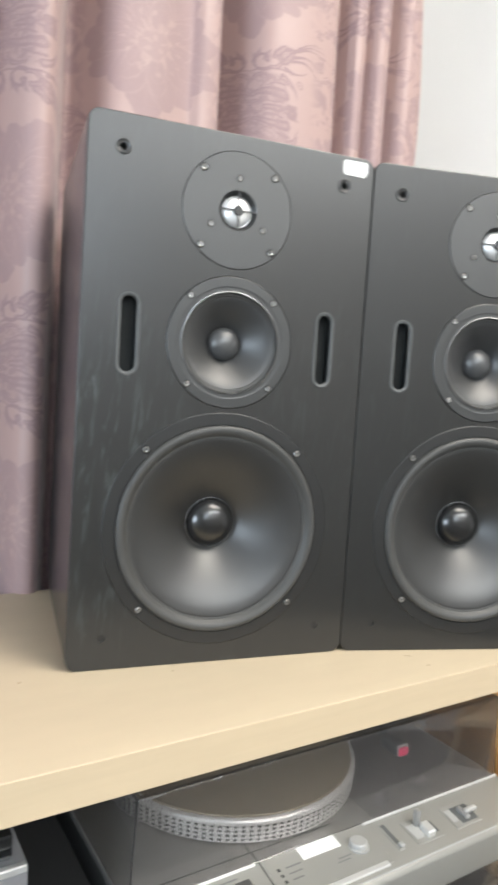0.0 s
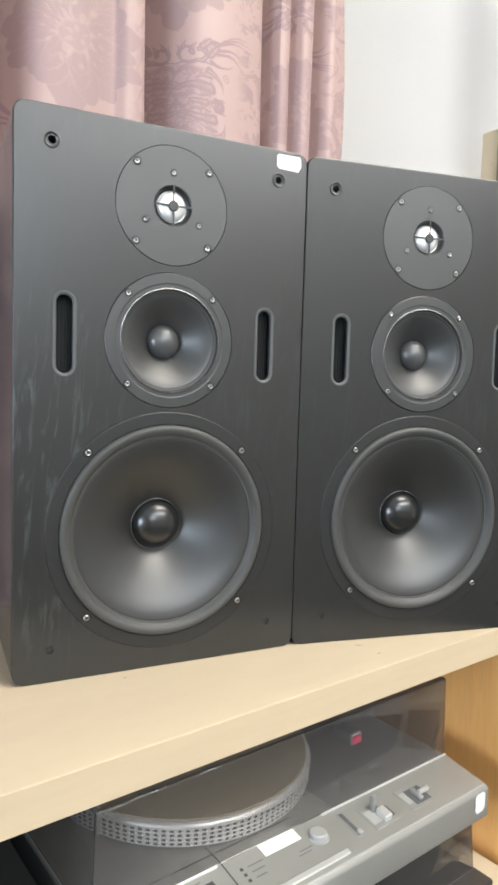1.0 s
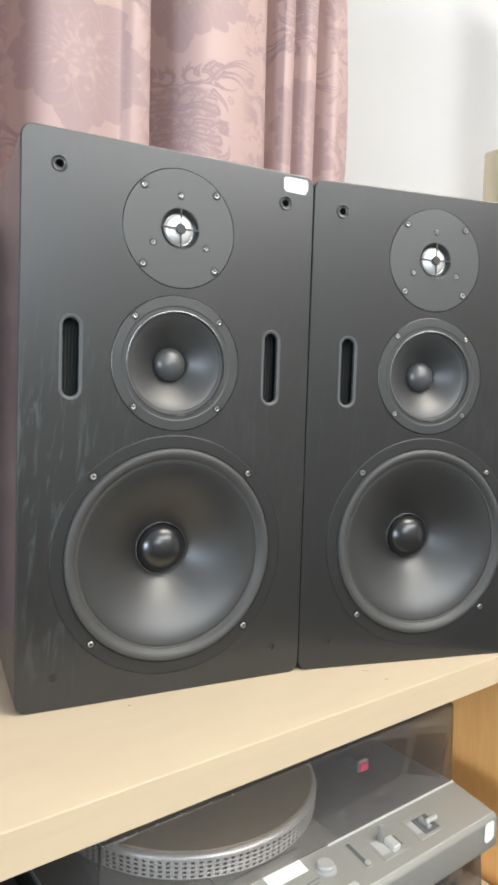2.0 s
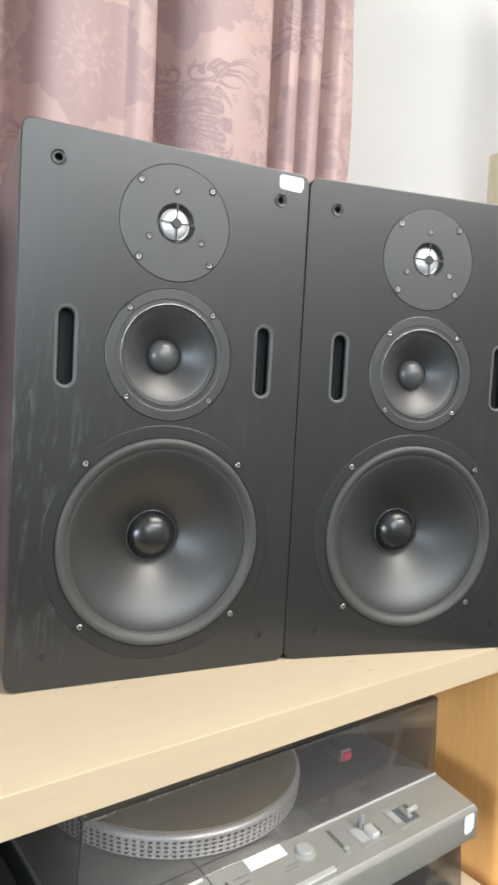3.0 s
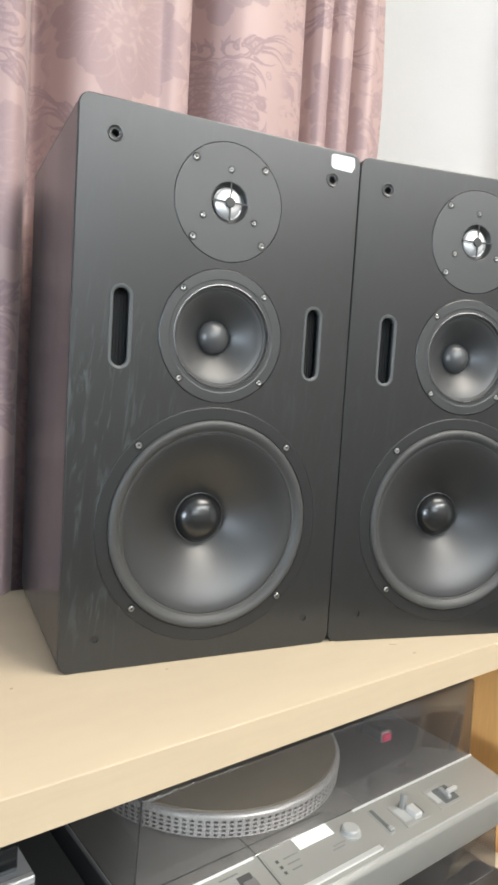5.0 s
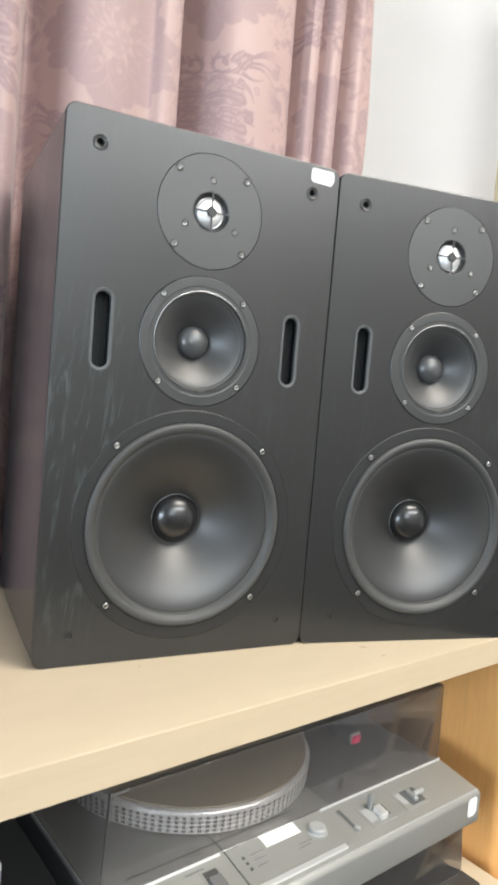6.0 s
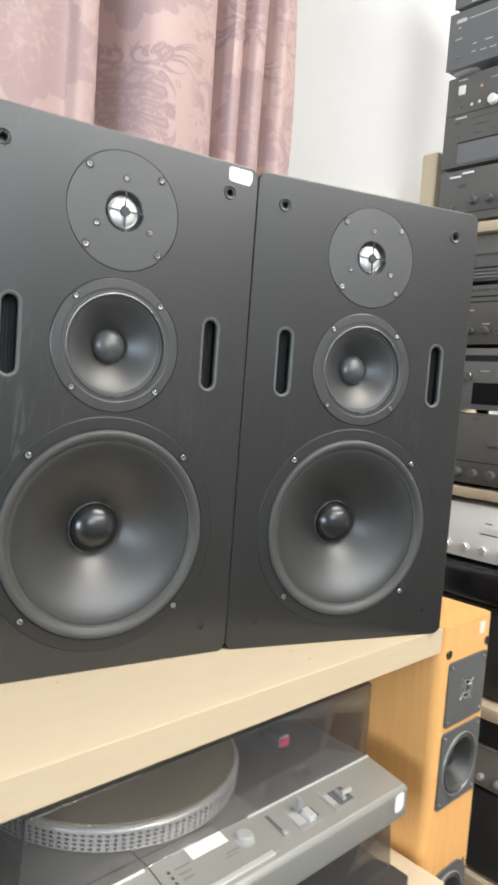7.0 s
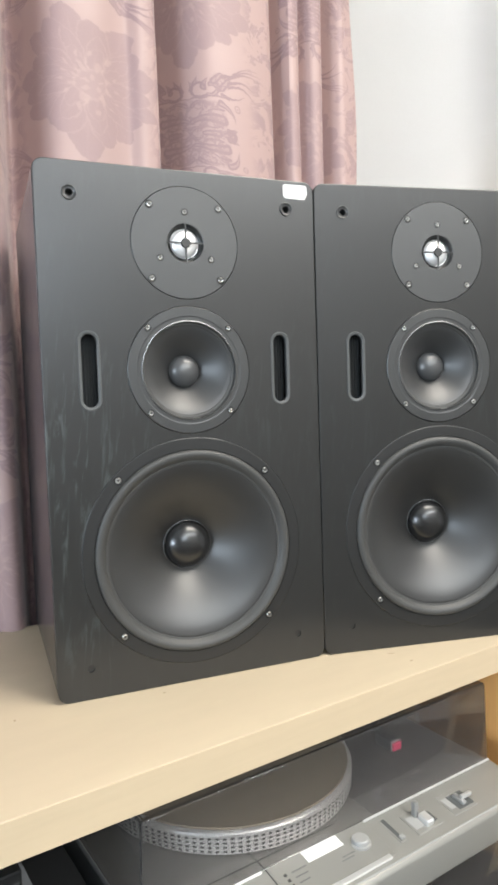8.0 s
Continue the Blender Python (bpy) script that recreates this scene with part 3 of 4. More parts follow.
    def ring(x, y, rad, w):
        d = math_node("ABSOLUTE", math_node("SUBTRACT", hypot(math_node("SUBTRACT", u, x), math_node("SUBTRACT", v, y)), rad))
        return soft(math_node("SUBTRACT", w, d), 0.0, 0.0016)

    # bow, pear and bud on the axis, banded shoulders, claw, leafy curls, rosette and plumes
    marks = [stroke(0.002, 0.004, 0.017, 0.007, 0.0060, 0.0030, 0.003), stroke(0.022, 0.0, 0.046, 0.0, 0.0060, 0.0088), stroke(0.055, 0.0, 0.070, 0.0, 0.0040, 0.0160),
             stroke(0.068, 0.006, 0.086, 0.012, 0.0095, 0.0010), stroke(0.004, 0.019, 0.060, 0.024, 0.0060, 0.0110, 0.003), stroke(0.020, 0.012, 0.052, 0.013, 0.0015, 0.0034, -0.003),
             stroke(0.030, 0.033, 0.064, 0.040, 0.0018, 0.0040, 0.003), stroke(0.006, 0.045, 0.040, 0.050, 0.0060, 0.0030, 0.004), stroke(0.062, 0.050, 0.083, 0.024, 0.0090, 0.0010, 0.006),
             stroke(0.000, 0.055, 0.078, 0.061, 0.0022, 0.0028, 0.003), stroke(0.010, 0.064, 0.036, 0.061, 0.0034, 0.0050, -0.004), stroke(0.012, 0.066, 0.022, 0.081, 0.0052, 0.0040, 0.005),
             stroke(0.022, 0.081, 0.037, 0.072, 0.0046, 0.0030, 0.005), stroke(0.010, 0.072, 0.007, 0.088, 0.0070, 0.0012, -0.002), stroke(0.018, 0.082, 0.024, 0.094, 0.0068, 0.0012),
             stroke(0.034, 0.076, 0.042, 0.091, 0.0082, 0.0016, 0.002), stroke(0.040, 0.064, 0.058, 0.072, 0.0046, 0.0068, -0.004), stroke(0.046, 0.080, 0.060, 0.074, 0.0062, 0.0076, 0.003),
             stroke(0.052, 0.086, 0.066, 0.098, 0.0086, 0.0060), stroke(0.066, 0.076, 0.080, 0.090, 0.0080, 0.0066), stroke(0.070, 0.096, 0.084, 0.100, 0.0056, 0.0034),
             ring(0.091, 0.050, 0.0046, 0.0016), ring(0.091, 0.050, 0.0004, 0.0016),
             stroke(0.066, 0.066, 0.108, 0.074, 0.0044, 0.0012, -0.006), stroke(0.080, 0.080, 0.132, 0.070, 0.0046, 0.0012, 0.011), stroke(0.080, 0.086, 0.138, 0.084, 0.0044, 0.0012, 0.010),
             stroke(0.080, 0.094, 0.150, 0.110, 0.0040, 0.0012, 0.008), stroke(0.082, 0.098, 0.156, 0.119, 0.0036, 0.0010, 0.007), stroke(0.090, 0.105, 0.148, 0.126, 0.0030, 0.0010, 0.005)]
    figure = math_node("MULTIPLY", total, 0.68)
    for m in marks:
        figure = math_node("MAXIMUM", figure, m)
    # fine openwork fills the body between the drawn bands
    lace = nt.nodes.new("ShaderNodeTexNoise")
    for key, value in (("Scale", 95), ("Detail", 2), ("Distortion", 1.2)):
        lace.inputs[key].default_value = value
    L(uv.outputs[0], lace.inputs["Vector"])
    body = math_node("MULTIPLY", math_node("SUBTRACT", 1.0, soft(u, 0.058, 0.072)), math_node("SUBTRACT", 1.0, soft(v, 0.048, 0.058)))
    body = math_node("MAXIMUM", body, math_node("SUBTRACT", 1.0, soft(hypot(math_node("SUBTRACT", u, 0.066), math_node("SUBTRACT", v, 0.086)), 0.012, 0.018)))
    total = math_node("MAXIMUM", figure, math_node("MULTIPLY", body, math_node("MULTIPLY_ADD", soft(lace.outputs[0], 0.47, 0.53), 0.55, 0.30)))
    # lacy sprays of small leaves that fill the ground between the columns
    leaf = nt.nodes.new("ShaderNodeTexNoise")
    for key, value in (("Scale", 21), ("Detail", 3), ("Roughness", 0.62), ("Distortion", 1.7)):
        leaf.inputs[key].default_value = value
    L(uv.outputs[0], leaf.inputs["Vector"])
    vein = soft(math_node("ABSOLUTE", math_node("SUBTRACT", leaf.outputs[0], 0.56)), 0.004, 0.018)
    spray = math_node("MULTIPLY", soft(leaf.outputs[0], 0.49, 0.53), math_node("MULTIPLY_ADD", vein, 0.55, 0.45))
    edge = soft(math_node("ABSOLUTE", across), 0.100, 0.135)
    total = math_node("MAXIMUM", total, math_node("MULTIPLY", math_node("MULTIPLY", spray, edge), 0.8))
    weave = nt.nodes.new("ShaderNodeTexNoise")
    weave.inputs["Scale"].default_value = 420
    L(uv.outputs[0], weave.inputs["Vector"])
    mix = nt.nodes.new("ShaderNodeMix")
    mix.data_type = "RGBA"
    mix.inputs["A"].default_value, mix.inputs["B"].default_value = (0.410, 0.285, 0.268, 1), (0.286, 0.194, 0.204, 1)
    L(math_node("MULTIPLY", total, math_node("ADD", math_node("MULTIPLY", weave.outputs[0], 0.5), 0.65)), mix.inputs["Factor"])
    L(mix.outputs["Result"], bsdf.inputs["Base Color"])
    rough = math_node("ADD", math_node("MULTIPLY", total, 0.18), 0.47)
    L(rough, bsdf.inputs["Roughness"])
    bsdf.inputs["Sheen Weight"].default_value = 0.25
    bump = nt.nodes.new("ShaderNodeBump")
    bump.inputs["Strength"].default_value, bump.inputs["Distance"].default_value = 0.25, 0.0006
    L(math_node("ADD", total, weave.outputs[0]), bump.inputs["Height"])
    L(bump.outputs[0], bsdf.inputs["Normal"])
    return mat


# valleys between the folds: place along the wall, depth, width on the near side and on the far side
# the 0.150 entry bulges forward instead, added to shade the valley beside it
FOLDS = [(0.090, 0.085, 0.026, 0.024), (0.150, -0.030, 0.040, 0.030), (0.208, 0.134, 0.030, 0.028), (0.368, 0.020, 0.050, 0.013), (0.448, 0.135, 0.017, 0.033), (0.690, 0.050, 0.022, 0.006),
         (0.740, 0.028, 0.014, 0.006), (0.797, 0.050, 0.016, 0.015)]
FOLDS += [(0.100 - 0.21 * k, 0.075, 0.014, 0.038) for k in range(1, 8)]


def curtain():
    bm = bmesh.new()
    uvl = bm.loops.layers.uv.new("UVMap")
    x0, x1, z0, z1, nx, nz = -1.35, 0.852, 0.05, 2.62, 760, 60
    rnd = random.Random(4)
    ripple = [(rnd.uniform(9, 30), rnd.uniform(0, 6.28), rnd.uniform(0.001, 0.003)) for _ in range(6)]
    grid, lens_u = [], []
    for k in range(nz + 1):
        z = z0 + (z1 - z0) * k / nz
        row, u, last = [], 0.0, None
        for i in range(nx + 1):
            x = x0 + (x1 - x0) * i / nx
            y = 0.276
            for xv, depth, near, far in FOLDS:
                d = x - xv - 0.006 * math.sin(2.3 * z + 9 * xv)
                y += depth * math.exp(-((d / (near if d < 0 else far)) ** 2)) * (0.86 + 0.14 * math.sin(2.2 * z + 5 * xv))
            for f, p, a in ripple:
                y += a * (1 + math.sin(f * x + p + 1.3 * z))
            xx = x + 0.006 * math.sin(11 * z) * (1 if i > nx - 8 else 0)
            p = Vector((xx, min(y, 0.420), z))
            if last is not None:
                u += math.hypot(p.x - last.x, p.y - last.y)
            last = p
            row.append((bm.verts.new(p), u))
        middle = row[round((0.298 - x0) / (x1 - x0) * nx)][1]
        grid.append([(v, u - middle) for v, u in row])
    for k in range(nz):
        for i in range(nx):
            quad = (grid[k][i], grid[k][i + 1], grid[k + 1][i + 1], grid[k + 1][i])
            f = bm.faces.new([q[0] for q in quad])
            for loop, (v, u) in zip(f.loops, quad):
                loop[uvl].uv = (u, v.co.z)
    cu = part("curtain", bm, curtain_material(), None)
    sol = cu.modifiers.new("thickness", "SOLIDIFY")
    sol.thickness, sol.offset = 0.0015, 1
    return tagged(cu, "floor-length pink damask satin curtain hanging in soft folds", "curtain")


curtain()


# ---------------------------------------------------------------- orange tower loudspeaker
def tower():
    tw = thing("tower_loudspeaker", pose(0.8315, -0.2, 0), "slim orange beech floor-standing loudspeaker beside the shelf", "loudspeaker")
    drivers = ((0.892, 0.050, 0.0), (0.7735, 0.0595, 0.047), (0.5450, 0.0595, 0.047))
    W, H, D, R = 0.0735, 0.998, 0.26, 0.016
    bm = bmesh.new()
    holes = [ring_points("circle", 0, z, r + 0.002 if r else 0.019, 40) for z, h, r in drivers]
    plate(bm, [(-W + R, 0.0), (W - R, 0.0), (W - R, H), (-W + R, H)], holes, 0.0, 0.03)
    plan = [(W - R + R * math.sin(radians(a)), R - R * math.cos(radians(a))) for a in range(0, 91, 15)] + [(W, D), (-W, D)]
    plan += [(-W + R - R * math.sin(radians(a)), R - R * math.cos(radians(a))) for a in range(90, -1, -15)]
    low = [bm.verts.new((px, py, 0)) for px, py in plan]
    top = [bm.verts.new((px, py, H)) for px, py in plan]
    for i in range(len(plan) - 1):
        bm.faces.new((low[i], low[i + 1], top[i + 1], top[i]))
    bm.faces.new(top)
    bm.faces.new(low[::-1])
    bmesh.ops.remove_doubles(bm, verts=bm.verts, dist=0.0001)
    bmesh.ops.recalc_face_normals(bm, faces=bm.faces)
    part("cabinet", bm, M_OAK, tw)
    for z, h, r in drivers:
        w = 0.0545 if not r else 0.0560
        bm = bmesh.new()
        outer = ring_points("round", -w, w, z - h, z + h, 0.036 if z < 0.6 else 0.006, 6)
        inner = ring_points("circle", 0, z, r or 0.0165, 48)
        rim = plate(bm, outer, [inner], -0.003, 0.012)
        back = [bm.verts.new((v.co.x, 0.001, v.co.z)) for v in rim]
        for i in range(len(rim)):
            j = (i + 1) % len(rim)
            bm.faces.new((rim[i], rim[j], back[j], back[i]))
        drv = part("woofer" if r else "tweeter", bm, M_FRAME, tw, "square dark grey driver frame" if r else "square dark grey tweeter plate")
        if r:
            part("surround", lathe(bmesh.new(), [(0.0478, 0.003), (0.0468, 0.0042), (0.0455, 0.0030), (0.044, 0.0052), (0.041, 0.0048), (0.038, 0.001)], (0, 0, z), 48), M_RUBBER, drv)
            part("trim_ring", lathe(bmesh.new(), [(0.0492, 0.0028), (0.0488, 0.0044), (0.0474, 0.0046), (0.0466, 0.0030)], (0, 0, z), 48), M_RIM, drv, "pale metal rim")
            part("cone", lathe(bmesh.new(), [(0.0385, 0.001), (0.026, -0.010), (0.014, -0.018), (0.012, -0.012), (0, -0.009)], (0, 0, z), 48), M_CONE, drv)
        else:
            part("dome", lathe(bmesh.new(), [(0.0170, -0.006), (0.0125, -0.004), (0.0085, -0.0005), (0, 0.0015)], (0, 0, z), 32), M_RING, drv)
            # guard: two rings tied by four slanting stays
            part("guard_ring", lathe(bmesh.new(), [(0.0150, -0.0005), (0.0150, 0.0012), (0.0132, 0.0012), (0.0132, -0.0005)], (0, -0.0030, z), 40), M_RIM, drv, "pale metal guard ring")
            part("guard_ring", lathe(bmesh.new(), [(0.0076, -0.0002), (0.0076, 0.0014), (0.0060, 0.0014), (0.0060, -0.0002)], (0, -0.0030, z), 28), M_RIM, drv)
            for a in range(45, 360, 90):
                bm = block(0.0055, 0.0225, -0.0044, -0.0030, -0.0011, 0.0011, 0.0004, 1)
                bmesh.ops.transform(bm, matrix=Matrix.Translation((0, 0, z)) @ Matrix.Rotation(radians(a + 8), 4, "Y"), verts=bm.verts)
                part("guard_stay", bm, M_RIM, drv)
        for sx in (-1, 1):
            for sz in (-1, 1):
                screw(drv, sx * (w - 0.008), z + sz * (h - 0.008), -0.003, 0.0030)
    for sx in (-1, 1):
        part("grille_socket", lathe(bmesh.new(), [(0.0068, -0.001), (0.0066, 0.0012), (0.0056, 0.0012), (0.0050, 0.0007), (0, 0.0006)], (sx * 0.0560, 0, 0.9555), 20), M_HOLE, tw)
    part("price_label", block(0.030, 0.046, -0.0008, 0.001, 0.971, 0.989, 0.0003, 1), M_PEACH, tw, "faded pink paper price label")


tower()


# ---------------------------------------------------------------- turntables
def smoked():
    mat = bpy.data.materials.new("smoked_acrylic")
    mat.use_nodes = True
    nt = mat.node_tree
    b = nt.nodes["Principled BSDF"]
    b.inputs["Base Color"].default_value = (0.46, 0.44, 0.43, 1)
    b.inputs["Transmission Weight"].default_value = 0.965
    b.inputs["Roughness"].default_value = 0.03
    b.inputs["IOR"].default_value = 1.45
    return mat


M_SMOKED = smoked()


def lid_mesh(x0, x1, y0, y1, z0, z1, t=0.003, taper=0.01):
    bm = block(x0, x1, y0, y1, z0, z1)
    for v in bm.verts:
        if v.co.z > (z0 + z1) / 2:
            v.co.x += taper if v.co.x < (x0 + x1) / 2 else -taper
    bmesh.ops.delete(bm, geom=[f for f in bm.faces if f.normal.z < -0.9], context="FACES")
    edges = [e for e in bm.edges if not e.is_boundary]
    bmesh.ops.bevel(bm, geom=edges, offset=0.0040, segments=3, profile=0.5, affect="EDGES")
    bmesh.ops.recalc_face_normals(bm, faces=bm.faces)
    geom = bmesh.ops.solidify(bm, geom=bm.faces[:], thickness=t)
    return bm


def at_slope(y):
    """Height of the sloping control strip."""
    return 0.813 + (min(y, -0.142) + 0.142) * (0.012 / 0.072)


def turntable():
    base = 0.7495
    tt = thing("turntable", pose(0, 0, base), "silver direct-drive turntable with closed smoked lid", "turntable")
    Z = -base
    bm = bmesh.new()
    prof = [(-0.212, 0.757), (-0.216, 0.760), (-0.216, 0.7965), (-0.212, 0.8010), (-0.142, 0.813), (0.17, 0.813), (0.17, 0.757)]
    for x in (0.142, 0.670):
        bm.faces.new([bm.verts.new((x, y, z + Z)) for y, z in prof])
    bm.verts.ensure_lookup_table()
    n = len(prof)
    for i in range(n):
        j = (i + 1) % n
        bm.faces.new((bm.verts[i], bm.verts[j], bm.verts[n + j], bm.verts[n + i]))
    bmesh.ops.recalc_face_normals(bm, faces=bm.faces)
    bmesh.ops.bevel(bm, geom=[e for e in bm.edges if e.calc_face_angle(0) > 0.3], offset=0.002, segments=2, profile=0.5, affect="EDGES")
    part("plinth", bm, M_SILVER, tt)
    part("side_trim", block(0.1385, 0.1425, -0.205, 0.17, 0.758 + Z, 0.8145 + Z, 0.001, 1), M_FRAME, tt, "dark grey plinth side")
    lid = part("lid", lid_mesh(0.143, 0.668, -0.148, 0.165, 0.8140 + Z, 0.9225 + Z, taper=0.004), M_SMOKED, tt, "smoked acrylic dust cover")
    lid.visible_shadow = False
    for x in (0.23, 0.61):
        for y in (-0.15, 0.11):
            part("foot", lathe(bmesh.new(), [(0, 0), (0.018, 0), (0.02, 0.0095), (0, 0.0095)], (x, y, 0), 20, "z"), M_RUBBER, tt)
    # flat sheet added on the plinth's right-hand part, darker than the rest
    part("deck_plate", block(0.452, 0.664, -0.1435, 0.164, 0.8120 + Z, 0.8136 + Z, 0.0004, 1), M_DARK_GREY, tt, "dark grey sheet over the right of the plinth")
    # platter
    pc = (0.355, 0.035)
    pl = part("platter", lathe(bmesh.new(), [(0.150, 0.815 + Z), (0.1645, 0.8165 + Z), (0.1660, 0.8375 + Z), (0.1656, 0.8394 + Z), (0.1632, 0.8418 + Z), (0.1615, 0.8424 + Z), (0.150, 0.8424 + Z), (0, 0.8440 + Z)], (*pc, 0), 160, "z"),
              M_PLATTER, tt, "machined aluminium platter")
    part("mat", lathe(bmesh.new(), [(0.1612, 0.8425 + Z), (0.1605, 0.8448 + Z), (0.05, 0.8458 + Z), (0, 0.8458 + Z)], (*pc, 0), 96, "z"), M_MAT, pl, "brown rubber platter mat")
    part("spindle", lathe(bmesh.new(), [(0.0036, 0.8456 + Z), (0.0036, 0.862 + Z), (0, 0.864 + Z)], (*pc, 0), 16, "z"), M_STEEL, pl)
    bm = bmesh.new()
    for row in range(4):
        z = 0.8180 + Z + 0.0051 * row
        num = 120
        for i in range(num):
            a = 2 * math.pi * i / num
            if math.sin(a) > 0.35:
                continue
            da = math.pi / num * 0.50
            quad = []
            for s, k in ((-1, z), (1, z), (1, z + 0.0027), (-1, z + 0.0027)):
                r = 0.1645 + (k - Z - 0.8165) / 0.021 * 0.0015 + 0.0003
                quad.append(bm.verts.new((pc[0] + r * math.cos(a + s * da), pc[1] + r * math.sin(a + s * da), k)))
            bm.faces.new(quad)
    for row in range(5):
        z = 0.8161 + Z + 0.0051 * row
        r = 0.1645 + (z - Z - 0.8165) / 0.021 * 0.0015
        part("rim_ridge", lathe(bmesh.new(), [(r - 0.0004, z), (r + 0.0008, z + 0.0004), (r + 0.0008, z + 0.0008), (r - 0.0004, z + 0.0012)], (*pc, 0), 120, "z"), M_PLATTER, pl)
    tagged(part("strobe_dots", bm, M_DOTS, pl, smooth=False), "rows of dark strobe dots", kind="stuff")
    # tonearm
    arm = part("tonearm", lathe(bmesh.new(), [(0, 0.813 + Z), (0.030, 0.813 + Z), (0.030, 0.822 + Z), (0.018, 0.826 + Z), (0.018, 0.858 + Z), (0.012, 0.866 + Z), (0, 0.868 + Z)], (0.600, 0.105, 0), 32, "z"), M_FRAME, tt, "tonearm base")

    def rod(a, b, r, name, mat, parent, label=""):
        a, b = Vector(a), Vector(b)
        bm = bmesh.new()
        bmesh.ops.create_cone(bm, cap_ends=True, segments=16, radius1=r, radius2=r, depth=(b - a).length,
                              matrix=Matrix.Translation((a + b) / 2) @ (b - a).to_track_quat("Z", "Y").to_matrix().to_4x4())
        return part(name, bm, mat, parent, label)

    pivot, head = (0.600, 0.105, 0.868 + Z), (0.528, -0.088, 0.866 + Z)
    rod(pivot, head, 0.0045, "tube", M_FRAME, arm, "dark tonearm tube")
    rod(pivot, (0.618, 0.150, 0.869 + Z), 0.013, "counterweight", M_FRAME, arm)
    part("headshell", block(0.5135, 0.5315, -0.116, -0.084, 0.8575 + Z, 0.8720 + Z, 0.002), M_FRAME, arm)
    part("stylus_guard_holder", block(0.5118, 0.5282, -0.1162, -0.1140, 0.8588 + Z, 0.8738 + Z, 0.0008, 1), M_PANEL, arm, "pale cartridge front")
    part("stylus_guard", block(0.5130, 0.5270, -0.1195, -0.1150, 0.8610 + Z, 0.8705 + Z, 0.0008, 1), M_PINK, arm, "bright pink stylus guard")
    part("arm_rest", block(0.575, 0.579, -0.030, -0.020, 0.813 + Z, 0.868 + Z, 0.001, 1), M_SLOT, tt)
    part("arm_clip", block(0.5750, 0.5840, -0.031, -0.019, 0.866 + Z, 0.876 + Z, 0.0015, 1), M_ALU, tt)
    # control strip
    s = lambda y: at_slope(y) + Z
    tilt = math.atan2(0.012, 0.072)

    def on_strip(name, x0, x1, y0, y1, h, mat, sink=0.002, label="", bevel=0.0006, parent=tt):
        bm = block(x0, x1, y0, y1, -sink, h, bevel, 1)
        ym = (y0 + y1) / 2
        bmesh.ops.transform(bm, matrix=Matrix.Translation((0, 0, s(ym))) @ Matrix.Translation((0, ym, 0)) @ Matrix.Rotation(tilt, 4, "X") @ Matrix.Translation((0, -ym, 0)), verts=bm.verts)
        return part(name, bm, mat, parent, label)

    knob = part("knob", lathe(bmesh.new(), [(0.0125, -0.001), (0.0125, 0.0012), (0.0105, 0.0016), (0.0100, 0.0055), (0.0088, 0.0068), (0, 0.0068)], (0.407, -0.170, s(-0.170)), 32, "z"), M_PANEL, tt, "round silver knob")
    on_strip("price_label", 0.337, 0.388, -0.163, -0.1465, 0.0012, M_PAPER, 0.001, "blank white paper label", 0.0002)
    slot = on_strip("slider", 0.4485, 0.4580, -0.194, -0.155, 0.0008, M_SILVER, label="pitch slider")
    on_strip("groove", 0.4505, 0.4560, -0.192, -0.157, 0.0011, M_SLOT, 0.0, bevel=0.0001, parent=slot)
    on_strip("slider_tab", 0.4515, 0.4580, -0.1915, -0.1860, 0.0035, M_PANEL, 0.0, parent=slot)
    # start lever in a pale plate, arm lift in a dark well
    rec = on_strip("lever_plate", 0.476, 0.518, -0.197, -0.163, 0.0007, M_SILVER, label="silver lever plate")
    on_strip("well", 0.479, 0.500, -0.190, -0.170, 0.0011, M_PANEL, 0.0, bevel=0.0001, parent=rec)
    on_strip("well", 0.501, 0.515, -0.190, -0.174, 0.0010, M_SLOT, 0.0, bevel=0.0001, parent=rec)
    lev = on_strip("lever", 0.494, 0.506, -0.193, -0.176, 0.0080, M_ALU, 0.001, "silver lever", 0.0015)
    part("grip", block(0.491, 0.498, -0.176, -0.169, s(-0.172), s(-0.172) + 0.019, 0.0015), M_RIM, lev)
    rec = on_strip("lever_plate", 0.540, 0.582, -0.197, -0.163, 0.0007, M_SILVER, label="silver lever plate")
    on_strip("well", 0.553, 0.580, -0.193, -0.169, 0.0010, M_SLOT, 0.0, bevel=0.0001, parent=rec)
    on_strip("well", 0.543, 0.552, -0.188, -0.170, 0.0011, M_PANEL, 0.0, bevel=0.0001, parent=rec)
    lev = on_strip("lever", 0.561, 0.569, -0.190, -0.172, 0.0050, M_RIM, 0.001, "silver lever", 0.0015)
    part("grip", block(0.565, 0.583, -0.187, -0.182, s(-0.183) + 0.004, s(-0.183) + 0.009, 0.0012), M_ALU, lev)
    on_strip("trim_strip", 0.432, 0.668, -0.1490, -0.1458, 0.0022, M_ALU, label="bright aluminium strip")
    on_strip("trim_strip", 0.150, 0.284, -0.1490, -0.1458, 0.0022, M_ALU, label="bright aluminium strip")
    on_strip("control_plate", 0.2925, 0.432, -0.2030, -0.1462, 0.0006, M_SILVER, label="raised silver control plate")
    on_strip("ridge", 0.2925, 0.424, -0.2050, -0.1985, 0.0020, M_ALU, label="bright aluminium ridge")
    # bevel highlight of the front edge, drawn as a paler strip
    on_strip("lip", 0.146, 0.668, -0.2115, -0.2095, 0.0006, M_PANEL, label="pale strip for the highlight along the front edge")
